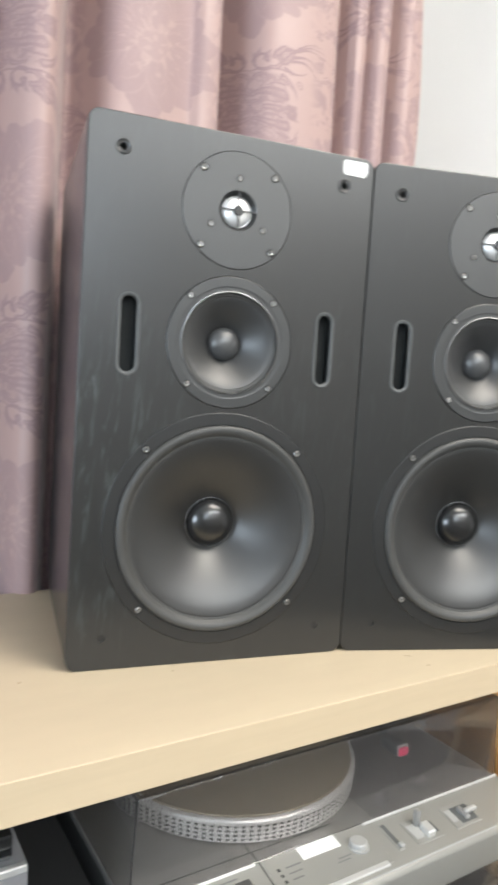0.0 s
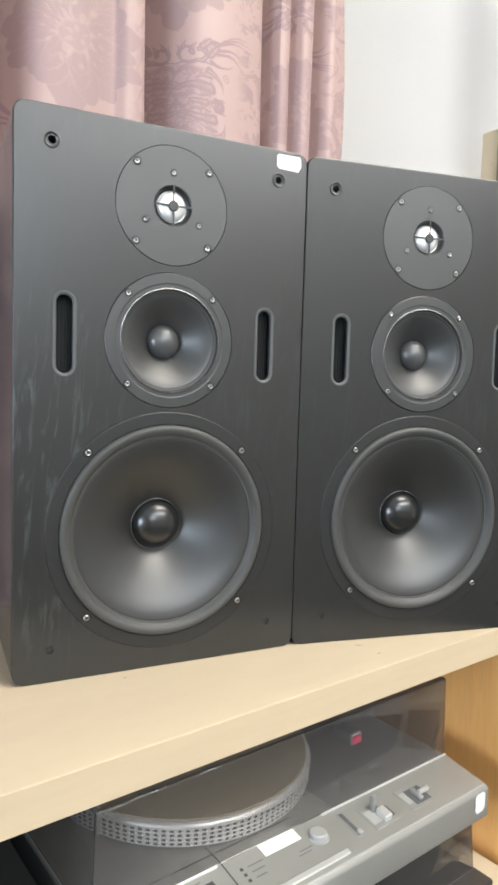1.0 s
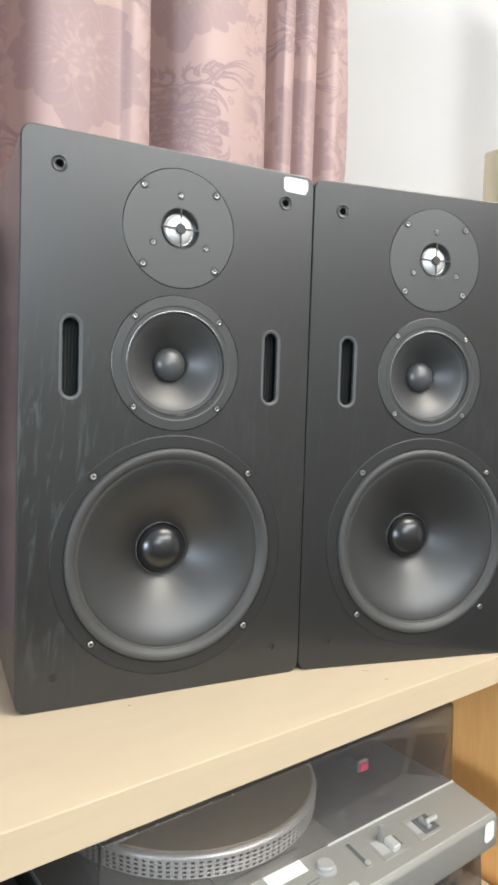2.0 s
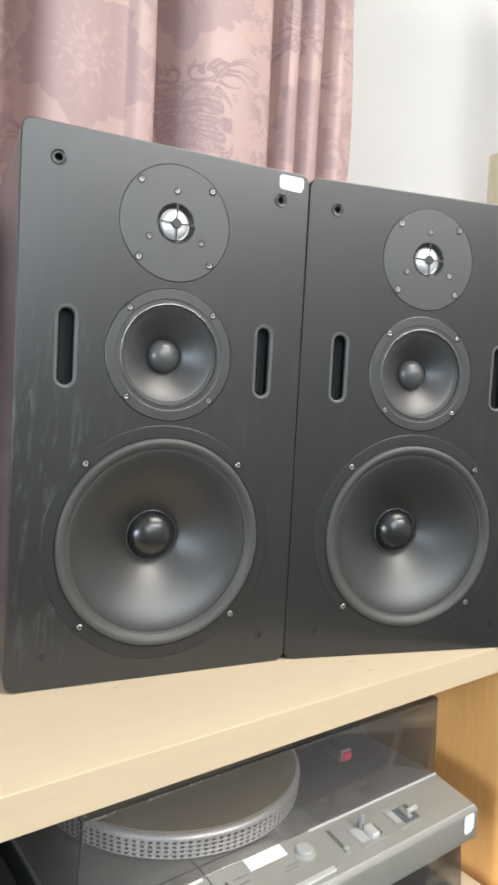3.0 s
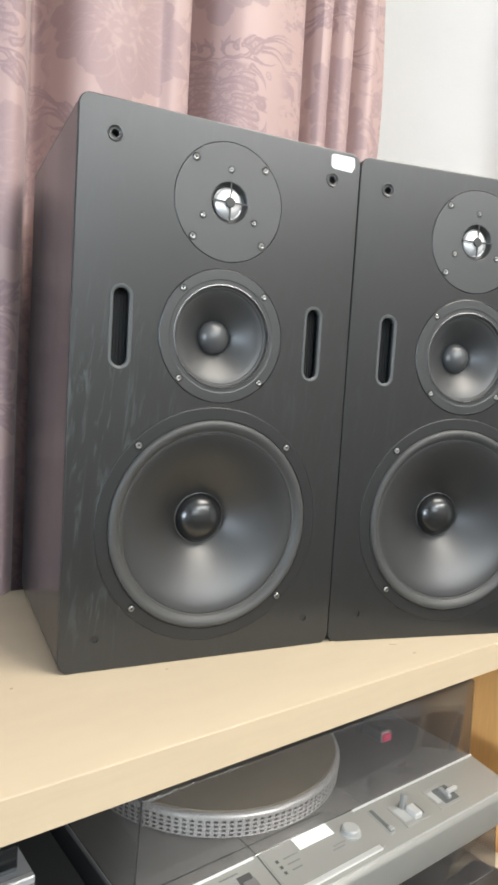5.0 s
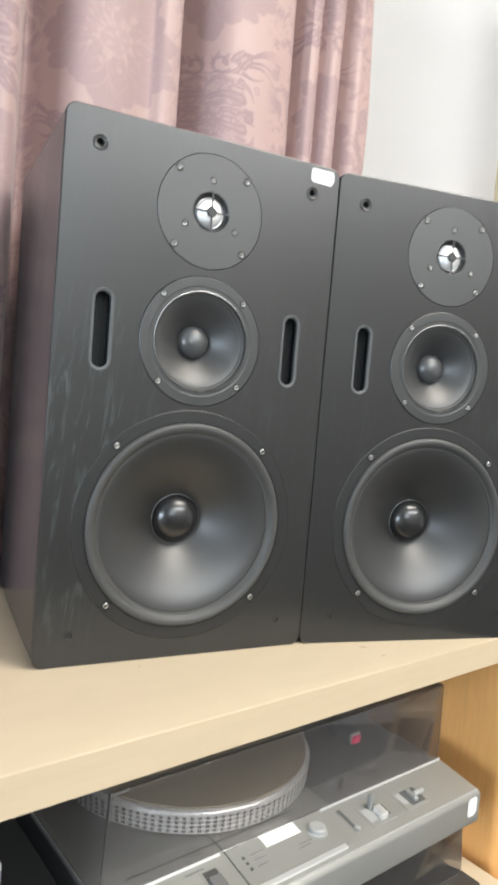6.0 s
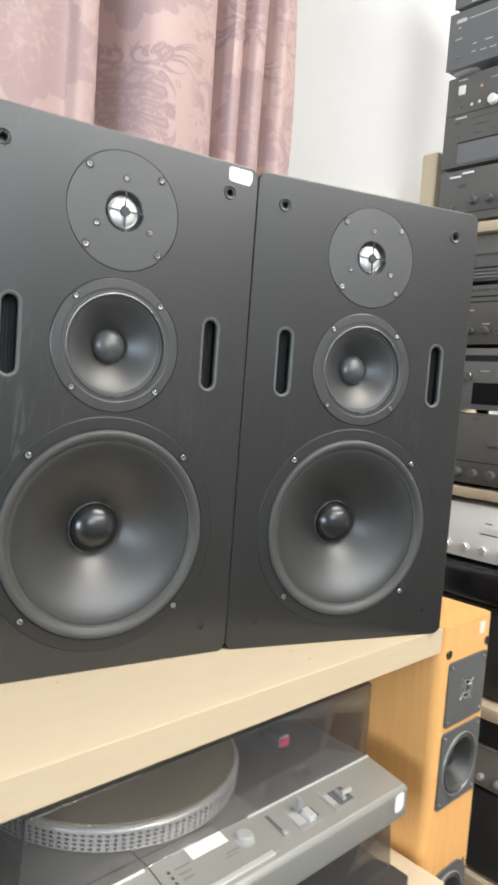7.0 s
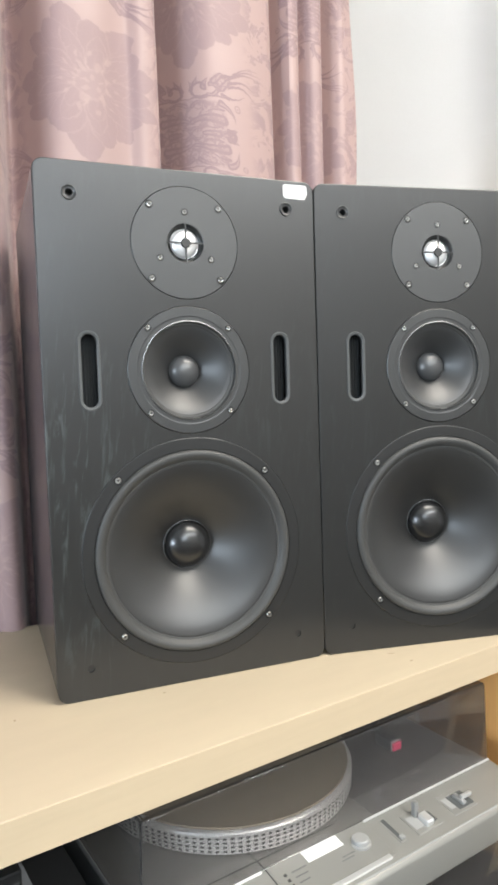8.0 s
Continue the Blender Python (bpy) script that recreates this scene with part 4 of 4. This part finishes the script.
    on_strip("seam", 0.2890, 0.2905, -0.196, -0.146, 0.0003, M_GROOVE, 0.0, bevel=0.0)
    part("seam", block(0.2890, 0.2905, -0.144, -0.112, 0.8128 + Z, 0.8133 + Z), M_GROOVE, tt)
    part("seam", block(0.182, 0.400, -0.1300, -0.1285, 0.8128 + Z, 0.8133 + Z), M_GROOVE, tt)
    switch = on_strip("switch", 0.250, 0.272, -0.190, -0.158, 0.0007, M_SILVER, label="power slide switch")
    on_strip("groove", 0.2525, 0.2695, -0.188, -0.160, 0.0010, M_GROOVE, 0.0, bevel=0.0001, parent=switch)
    on_strip("switch_tab", 0.2535, 0.2685, -0.186, -0.170, 0.0050, M_DARK_GREY, 0.0, parent=switch)
    on_strip("logo", 0.176, 0.2040, -0.1800, -0.1735, 0.0003, M_GROOVE, 0.0, "dark maker's mark", 0.0)
    for k, (a, b_) in enumerate(((0.178, 0.236), (0.172, 0.226), (0.186, 0.222))):
        on_strip("print", a, b_, -0.1865 - 0.0055 * k, -0.1850 - 0.0055 * k, 0.0003, M_PRINT, 0.0, bevel=0.0)
    for i in range(3):
        on_strip("indicator", 0.3020, 0.3055, -0.1655 - 0.0075 * i, -0.1620 - 0.0075 * i, 0.0010, M_GROOVE, 0.0, bevel=0.0)
        on_strip("print", 0.312, 0.332 - 0.003 * i, -0.1648 - 0.0075 * i, -0.1632 - 0.0075 * i, 0.0009, M_PRINT, 0.0, bevel=0.0)
    on_strip("print", 0.374, 0.392, -0.1770, -0.1755, 0.0009, M_PRINT, 0.0, bevel=0.0)
    on_strip("print", 0.370, 0.388, -0.1810, -0.1797, 0.0009, M_PRINT, 0.0, bevel=0.0)
    on_strip("print", 0.235, 0.258, -0.1560, -0.1545, 0.0003, M_PRINT, 0.0, bevel=0.0)
    bm = bmesh.new()
    tag = [(px, pz + Z) for px, pz in ((0.6405, 0.7760), (0.6450, 0.7710), (0.6560, 0.7715), (0.6612, 0.7755), (0.6612, 0.7935), (0.6570, 0.7972), (0.6440, 0.7972), (0.6405, 0.7940))]
    plate(bm, tag, [], -0.2166)
    part("sticker", bm, M_PAPER, tt, "white rounded sticker on the front edge")
    return tt


turntable()


def lower_turntable():
    tt = thing("turntable", pose(0, 0, 0.638), "black turntable with smoked lid standing on the lower shelf", "turntable")
    part("plinth", block(0.215, 0.684, -0.222, 0.15, 0.006, 0.031, 0.003), M_PLASTIC, tt)
    lid = part("lid", lid_mesh(0.225, 0.680, -0.195, 0.145, 0.0315, 0.1110), M_SMOKED, tt, "smoked acrylic dust cover")
    lid.visible_shadow = False
    part("platter", lathe(bmesh.new(), [(0.155, 0.031), (0.155, 0.046), (0.150, 0.049), (0, 0.049)], (0.40, -0.02, 0), 64, "z"), M_RUBBER, tt)
    part("arm_rest", block(0.505, 0.523, -0.150, -0.135, 0.031, 0.072, 0.002), M_FRAME, tt)
    part("sticker", block(0.632, 0.656, -0.2226, -0.2210, 0.010, 0.028, 0.0003, 1), M_PAPER, tt, "white paper sticker")
    for x in (0.26, 0.63):
        for y in (-0.17, 0.11):
            part("foot", lathe(bmesh.new(), [(0, 0), (0.018, 0), (0.02, 0.007), (0, 0.007)], (x, y, 0), 20, "z"), M_RUBBER, tt)


lower_turntable()


def stacked_decks():
    am = thing("amplifier", pose(-0.176, -0.13, 0.638), "large black amplifier on the lower shelf", "amplifier")
    part("case", block(-0.22, 0.305, 0.004, 0.36, 0.010, 0.166, 0.003), M_PLASTIC, am)
    part("front_panel", block(-0.22, 0.305, -0.004, 0.004, 0.010, 0.1655, 0.002), M_PLASTIC, am)
    for x in (-0.12, 0.05, 0.185):
        part("knob", lathe(bmesh.new(), [(0.012, 0), (0.012, 0.014), (0.010, 0.016), (0, 0.016)], (x, -0.004, 0.075), 24), M_ALU, am)
    for x in (-0.18, 0.18):
        for y in (0.03, 0.29):
            part("foot", lathe(bmesh.new(), [(0, 0), (0.018, 0), (0.02, 0.011), (0, 0.011)], (x, y, 0), 16, "z"), M_RUBBER, am)
    dk = thing("turntable", pose(-0.176, -0.15, 0.804), "grey turntable with a dark lid standing on the amplifier", "turntable")
    part("plinth", block(-0.225, 0.225, 0.0, 0.34, 0.012, 0.089, 0.003), M_STONE, dk, "grey plinth")
    part("trim", block(-0.223, 0.223, -0.003, 0.004, 0.084, 0.091, 0.001, 1), M_ALU, dk, "bright trim along the front edge")
    part("trim", block(-0.223, 0.223, -0.002, 0.002, 0.050, 0.054, 0.0008, 1), M_ALU, dk, "bright trim along the front edge")
    part("lid", block(-0.220, 0.214, 0.012, 0.335, 0.0895, 0.112, 0.003), M_GLOSS, dk, "dark closed lid")
    part("lid_edge", block(-0.220, 0.212, 0.0100, 0.0125, 0.0905, 0.0935, 0.0006, 1), M_SLOT, dk)
    part("hinge", block(0.190, 0.206, 0.030, 0.046, 0.1120, 0.128, 0.003), M_SLOT, dk)
    for x in (-0.18, 0.18):
        for y in (0.05, 0.30):
            part("foot", lathe(bmesh.new(), [(0, 0), (0.018, 0), (0.02, 0.0125), (0, 0.0125)], (x, y, 0), 16, "z"), M_RUBBER, dk)


stacked_decks()

# dark sheet added in place of the shade behind the stacked turntables
tagged(part("back_panel", block(-1.07, 0.726, 0.256, 0.262, 0.6385, 0.9635), M_SHADE, None, smooth=False), "dark brown sheet standing in for the shade between the shelves", "shelf backing")

# shelf supports: end panels standing on the floor
tagged(part("end_panel", block(0.726, 0.751, 0.06, 0.266, 0, 0.602, 0.002), M_SHELF, None), "pale birch end panel below the lower shelf", "shelf panel")
tagged(part("end_panel", block(0.726, 0.751, 0.06, 0.266, 0.638, 0.964, 0.002), M_SHELF, None), "pale birch end panel between the shelves", "shelf panel")
tagged(part("end_panel", block(-1.10, -1.07, -0.19, 0.266, 0, 0.602, 0.002), M_SHELF, None), "pale birch end panel below the lower shelf", "shelf panel")
tagged(part("end_panel", block(-1.10, -1.07, -0.19, 0.266, 0.638, 0.964, 0.002), M_SHELF, None), "pale birch end panel between the shelves", "shelf panel")

# ---------------------------------------------------------------- rack of hi-fi units
RX, FAR = 1.35, 0.272
UW = 0.43


def hifi(z0, z1, label, mat=M_BLACKBOX, front=None, depth=0.30, far=FAR, lift=0.009):
    """One component facing the room; its pieces are laid out by u, the distance from its far end, and the height above z0."""
    h = z1 - z0
    un = thing("hifi_unit", pose(RX, far, z0, 0, 0, -90), label, "hi-fi component", "rack of hi-fi components")
    part("case", block(0.004, UW - 0.004, 0.006, depth, lift, h - 0.001, 0.002), mat, un)
    part("front_panel", block(0.0, UW, 0.0, 0.006, lift, h - 0.001, 0.0018), front or mat, un)
    for x in (0.045, UW - 0.045):
        for y in (0.04, depth - 0.04):
            part("foot", lathe(bmesh.new(), [(0, 0), (0.016, 0), (0.017, lift + 0.001), (0, lift + 0.001)], (x, y, 0), 16, "z"), M_RUBBER, un)
    return un


def bar(un, u0, u1, z0, z1, mat=M_INK, out=0.0008, name="print"):
    return part(name, block(u0, u1, -out, 0.001, z0, z1, min(0.0004, out / 3), 1), mat, un)


def dial(un, u, z, r, mat=M_FRAME, deep=0.014, collar=True):
    k = part("knob", lathe(bmesh.new(), [(r, 0), (r * 0.96, deep * 0.85), (r * 0.8, deep), (0, deep)], (u, 0, z), 24), mat, un)
    if collar:
        part("collar", lathe(bmesh.new(), [(r * 1.35, 0), (r * 1.3, 0.0012), (r * 1.02, 0.0012)], (u, 0, z), 24), M_SLOT, k)
    return k


def jack(un, u, z, r=0.0055):
    j = part("socket", lathe(bmesh.new(), [(r, 0), (r, 0.002), (r * 0.6, 0.002), (r * 0.55, -0.001), (0, -0.001)], (u, 0, z), 16), M_STEEL, un)
    return j


# grey cassette deck on top, with something dark standing on it
u = hifi(2.258, 2.40, "dark grey component with rounded lower edge", M_GREY, far=0.262)
bar(u, 0.045, 0.075, 0.012, 0.018)
u = hifi(2.1035, 2.259, "grey-black cassette deck with pale print and a headphone socket", M_GREY, lift=0.0215)
Z = 2.1035
bar(u, 0.020, 0.046, 2.231 - Z, 2.240 - Z, name="badge")
bar(u, 0.054, 0.150, 2.2335 - Z, 2.2355 - Z)
for a, b_, z in ((0.024, 0.033, 2.220), (0.020, 0.038, 2.194), (0.068, 0.077, 2.172), (0.098, 0.118, 2.172), (0.066, 0.076, 2.154), (0.088, 0.104, 2.152), (0.113, 0.128, 2.151), (0.140, 0.155, 2.151), (0.150, 0.190, 2.190)):
    bar(u, a, b_, z - Z - 0.0012, z - Z + 0.0012)
jack(u, 0.028, 2.149 - Z, 0.006)
bar(u, 0.16, 0.30, 2.160 - Z, 2.215 - Z, M_GLOSS, 0.0015, "cassette_door")
# loose paper between the two
bm = bmesh.new()
for i in range(9):
    t = i / 8
    for y in (-0.012, 0.10):
        bm.verts.new((0.030 + 0.062 * t, y, 0.0035 * math.sin(math.pi * t) + (0.004 if y < 0 else 0.0005)))
bm.verts.ensure_lookup_table()
for i in range(8):
    bm.faces.new((bm.verts[2 * i], bm.verts[2 * i + 2], bm.verts[2 * i + 3], bm.verts[2 * i + 1]))
paper = part("paper_slip", bm, M_PAPER, None)
paper.matrix_world = pose(RX, FAR, 2.1040, 0, 0, -90)
tagged(paper, "curled white paper slip between two components", "paper")
u = hifi(1.882, 2.1045, "black tuner amplifier with pale tuning knob and recessed lower panel", M_BLACKBOX, far=0.260)
Z = 1.882
bar(u, 0.028, 0.052, 2.0925 - Z, 2.0955 - Z, name="badge")
bar(u, 0.031, 0.048, 2.059 - Z, 2.080 - Z, M_PAPER, 0.003, "button")
bar(u, 0.065, 0.071, 2.028 - Z, 2.034 - Z, M_INK, 0.002, "button")
bar(u, 0.084, 0.090, 2.029 - Z, 2.036 - Z, M_INK, 0.002, "button")
dial(u, 0.123, 2.028 - Z, 0.0115, M_PAPER, 0.012, False)
jack(u, 0.039, 2.032 - Z, 0.0035)
bar(u, 0.086, 0.092, 2.066 - Z, 2.071 - Z, M_OAK, 0.001, "badge")
bar(u, 0.028, 0.058, 2.0035 - Z, 2.0070 - Z)
bar(u, 0.110, 0.30, 2.080 - Z, 2.0815 - Z)
for a, b_, z in ((0.071, 0.140, 1.9985), (0.078, 0.114, 1.982), (0.030, 0.046, 1.995), (0.078, 0.100, 1.962), (0.120, 0.136, 1.965), (0.034, 0.044, 1.962)):
    bar(u, a, b_, z - Z - 0.001, z - Z + 0.001, M_SLOT)
bar(u, 0.0, UW, 2.013 - Z, 2.0145 - Z, M_HOLE, 0.0004, "seam")
bar(u, 0.040, 0.36, 1.9450 - Z, 1.9480 - Z, M_HOLE, 0.0012, "seam")
bar(u, 0.042, 0.36, 1.897 - Z, 1.9440 - Z, M_GREY, 0.0012, "drawer")
u = hifi(1.7505, 1.883, "black amplifier with three knobs and paper tags", M_BLACKBOX, far=0.258)
Z = 1.7505
for k in (0.096, 0.135, 0.166, 0.205, 0.25):
    dial(u, k, 1.805 - Z, 0.0095)
bar(u, 0.060, 0.40, 1.778 - Z, 1.780 - Z, M_HOLE, 0.0005, "seam")
bar(u, 0.026, 0.056, 1.864 - Z, 1.869 - Z, M_PAPER, 0.002, "tag")
bar(u, 0.060, 0.088, 1.869 - Z, 1.874 - Z, M_PAPER, 0.004, "tag")
bar(u, 0.050, 0.075, 1.840 - Z, 1.848 - Z, M_SLOT)
jack(u, 0.040, 1.795 - Z, 0.0035)
# between the rack shelves
u = hifi(1.606, 1.722, "black component with horizontal ridges and a row of keys", M_BLACKBOX)
Z = 1.606
for z in (1.640, 1.632, 1.624):
    bar(u, 0.002, UW - 0.002, z - Z - 0.0022, z - Z + 0.0022, M_GREY, 0.004, "ridge")
bar(u, 0.004, UW - 0.004, 1.642 - Z, 1.648 - Z, M_HOLE, 0.0005, "seam")
bar(u, 0.002, UW - 0.002, 1.676 - Z, 1.679 - Z, M_SLOT, 0.003, "ridge")
u = hifi(1.460, 1.607, "black amplifier with key row and small knobs", M_BLACKBOX)
Z = 1.460
for i in range(14):
    bar(u, 0.118 + 0.020 * i, 0.134 + 0.020 * i, 1.5930 - Z, 1.5985 - Z, M_SLOT, 0.002, "key")
bar(u, 0.0, UW, 1.5780 - Z, 1.5815 - Z, M_HOLE, 0.0006, "seam")
bar(u, 0.0, UW, 1.5660 - Z, 1.5690 - Z, M_HOLE, 0.0006, "seam")
for k in (0.100, 0.134, 0.170):
    dial(u, k, 1.501 - Z, 0.0085)
jack(u, 0.196, 1.4995 - Z, 0.0065)
bar(u, 0.120, 0.136, 1.547 - Z, 1.5495 - Z)
bar(u, 0.160, 0.180, 1.515 - Z, 1.517 - Z)
u = hifi(1.308, 1.461, "dark grey disc player with a black display window", M_GREY)
Z = 1.308
bar(u, 0.152, 0.40, 1.330 - Z, 1.380 - Z, M_GLOSS, 0.0012, "display")
dial(u, 0.140, 1.394 - Z, 0.0100, M_STEEL, 0.010, False)
bar(u, 0.168, 0.190, 1.4065 - Z, 1.4085 - Z)
bar(u, 0.0, UW, 1.4300 - Z, 1.4440 - Z, M_HOLE, 0.0006, "seam")
u = hifi(1.1345, 1.309, "black amplifier with a flap and a row of round knobs", M_BLACKBOX)
Z = 1.1345
for k in (0.090, 0.133, 0.174, 0.219, 0.262):
    dial(u, k, 1.1670 - Z, 0.0120, M_FRAME, 0.016, False)
bar(u, 0.0, UW, 1.194 - Z, 1.196 - Z, M_HOLE, 0.0006, "seam")
bar(u, 0.206, 0.228, 1.2335 - Z, 1.2395 - Z, M_STEEL, 0.003, "handle")
bar(u, 0.168, 0.174, 1.2985 - Z, 1.3020 - Z, M_STEEL, 0.003, "latch")
u = hifi(0.9585, 1.098, "silver amplifier with a row of round knobs", M_CHAMP, M_CHAMP)
Z = 0.9585
for k in (0.079, 0.126, 0.173, 0.220, 0.267):
    dial(u, k, 0.9935 - Z, 0.0105, M_ALU, 0.014, False)
bar(u, 0.205, 0.36, 1.0300 - Z, 1.0325 - Z, M_FRAME, 0.0006, "seam")
bar(u, 0.212, 0.36, 1.0330 - Z, 1.0480 - Z, M_PAPER, 0.0012, "window")
bar(u, 0.216, 0.235, 1.0560 - Z, 1.0580 - Z, M_FRAME)


def closed_deck():
    dk = thing("turntable", pose(RX - 0.03, FAR, 0.657, 0, 0, -90), "black turntable with a glossy rounded lid in the rack", "turntable")
    part("plinth", block(0.0, 0.44, 0.02, 0.34, 0.008, 0.215, 0.004), M_PLASTIC, dk)
    part("lid", block(0.002, 0.438, 0.0, 0.335, 0.2155, 0.3015, 0.026, 5), M_GLOSS, dk, "glossy black lid with rounded edges")
    for x in (0.05, 0.39):
        for y in (0.06, 0.30):
            part("foot", lathe(bmesh.new(), [(0, 0), (0.018, 0), (0.02, 0.009), (0, 0.009)], (x, y, 0), 16, "z"), M_RUBBER, dk)


closed_deck()
u = hifi(0.440, 0.541, "silver-grey component with small knobs", M_CHAMP, M_SILVER)
for k in (0.225, 0.268, 0.31, 0.35):
    dial(u, k, 0.034, 0.008, M_ALU, 0.012, False)
u = hifi(0.540, 0.624, "black component below the rack shelf", M_PLASTIC)
u = hifi(0.240, 0.441, "large black amplifier low in the rack", M_PLASTIC)
for z0, z1, x in ((1.7260, 1.7500, 0.0), (1.111, 1.134, 0.0), (0.627, 0.656, -0.03), (0.205, 0.239, 0.0)):
    tagged(part("rack_shelf", block(RX - 0.012 + x, RX + 0.36, -0.62, 0.276, z0, z1, 0.002), M_SHELF, None), "pale birch rack shelf carrying hi-fi components", "shelf board")
tagged(part("upright_board", block(RX + 0.02, RX + 0.36, 0.284, 0.330, 0, 1.948, 0.006), M_SHELF, None), "pale wooden side panel of the rack", "upright board")
tagged(part("upright_board", block(RX + 0.02, RX + 0.36, -0.66, -0.622, 0, 1.968, 0.003), M_SHELF, None), "pale wooden side panel of the rack", "upright board")


# ---------------------------------------------------------------- small marks on the shelf
def crumb(x, y, length, width, turn):
    """A flat splinter of dark veneer."""
    bm = bmesh.new()
    rnd = random.Random(int(x * 1000) + int(y * 7000))
    low, top = [], []
    for i in range(9):
        a = 2 * math.pi * i / 9
        k = rnd.uniform(0.6, 1.0)
        p = (length * k * math.cos(a), width * k * math.sin(a))
        low.append(bm.verts.new((*p, 0.0)))
        top.append(bm.verts.new((p[0] * 0.7, p[1] * 0.7, rnd.uniform(0.0003, 0.0006))))
    for i in range(9):
        j = (i + 1) % 9
        bm.faces.new((low[i], low[j], top[j], top[i]))
    bm.faces.new(top)
    ob = part("splinter", bm, M_CRUMB, None)
    ob.matrix_world = pose(x, y, 1.0002, 0, 0, turn)
    return tagged(ob, "tiny brown splinter lying on the birch shelf", "splinter", "splinters on the shelf")


for x, y, l, w, turn in ((0.498, -0.168, 0.0042, 0.0017, 10), (0.496, -0.137, 0.0070, 0.0012, -35), (0.218, -0.064, 0.0020, 0.0010, 0), (0.065, -0.029, 0.0024, 0.0016, 20)):
    crumb(x, y, l, w, turn)
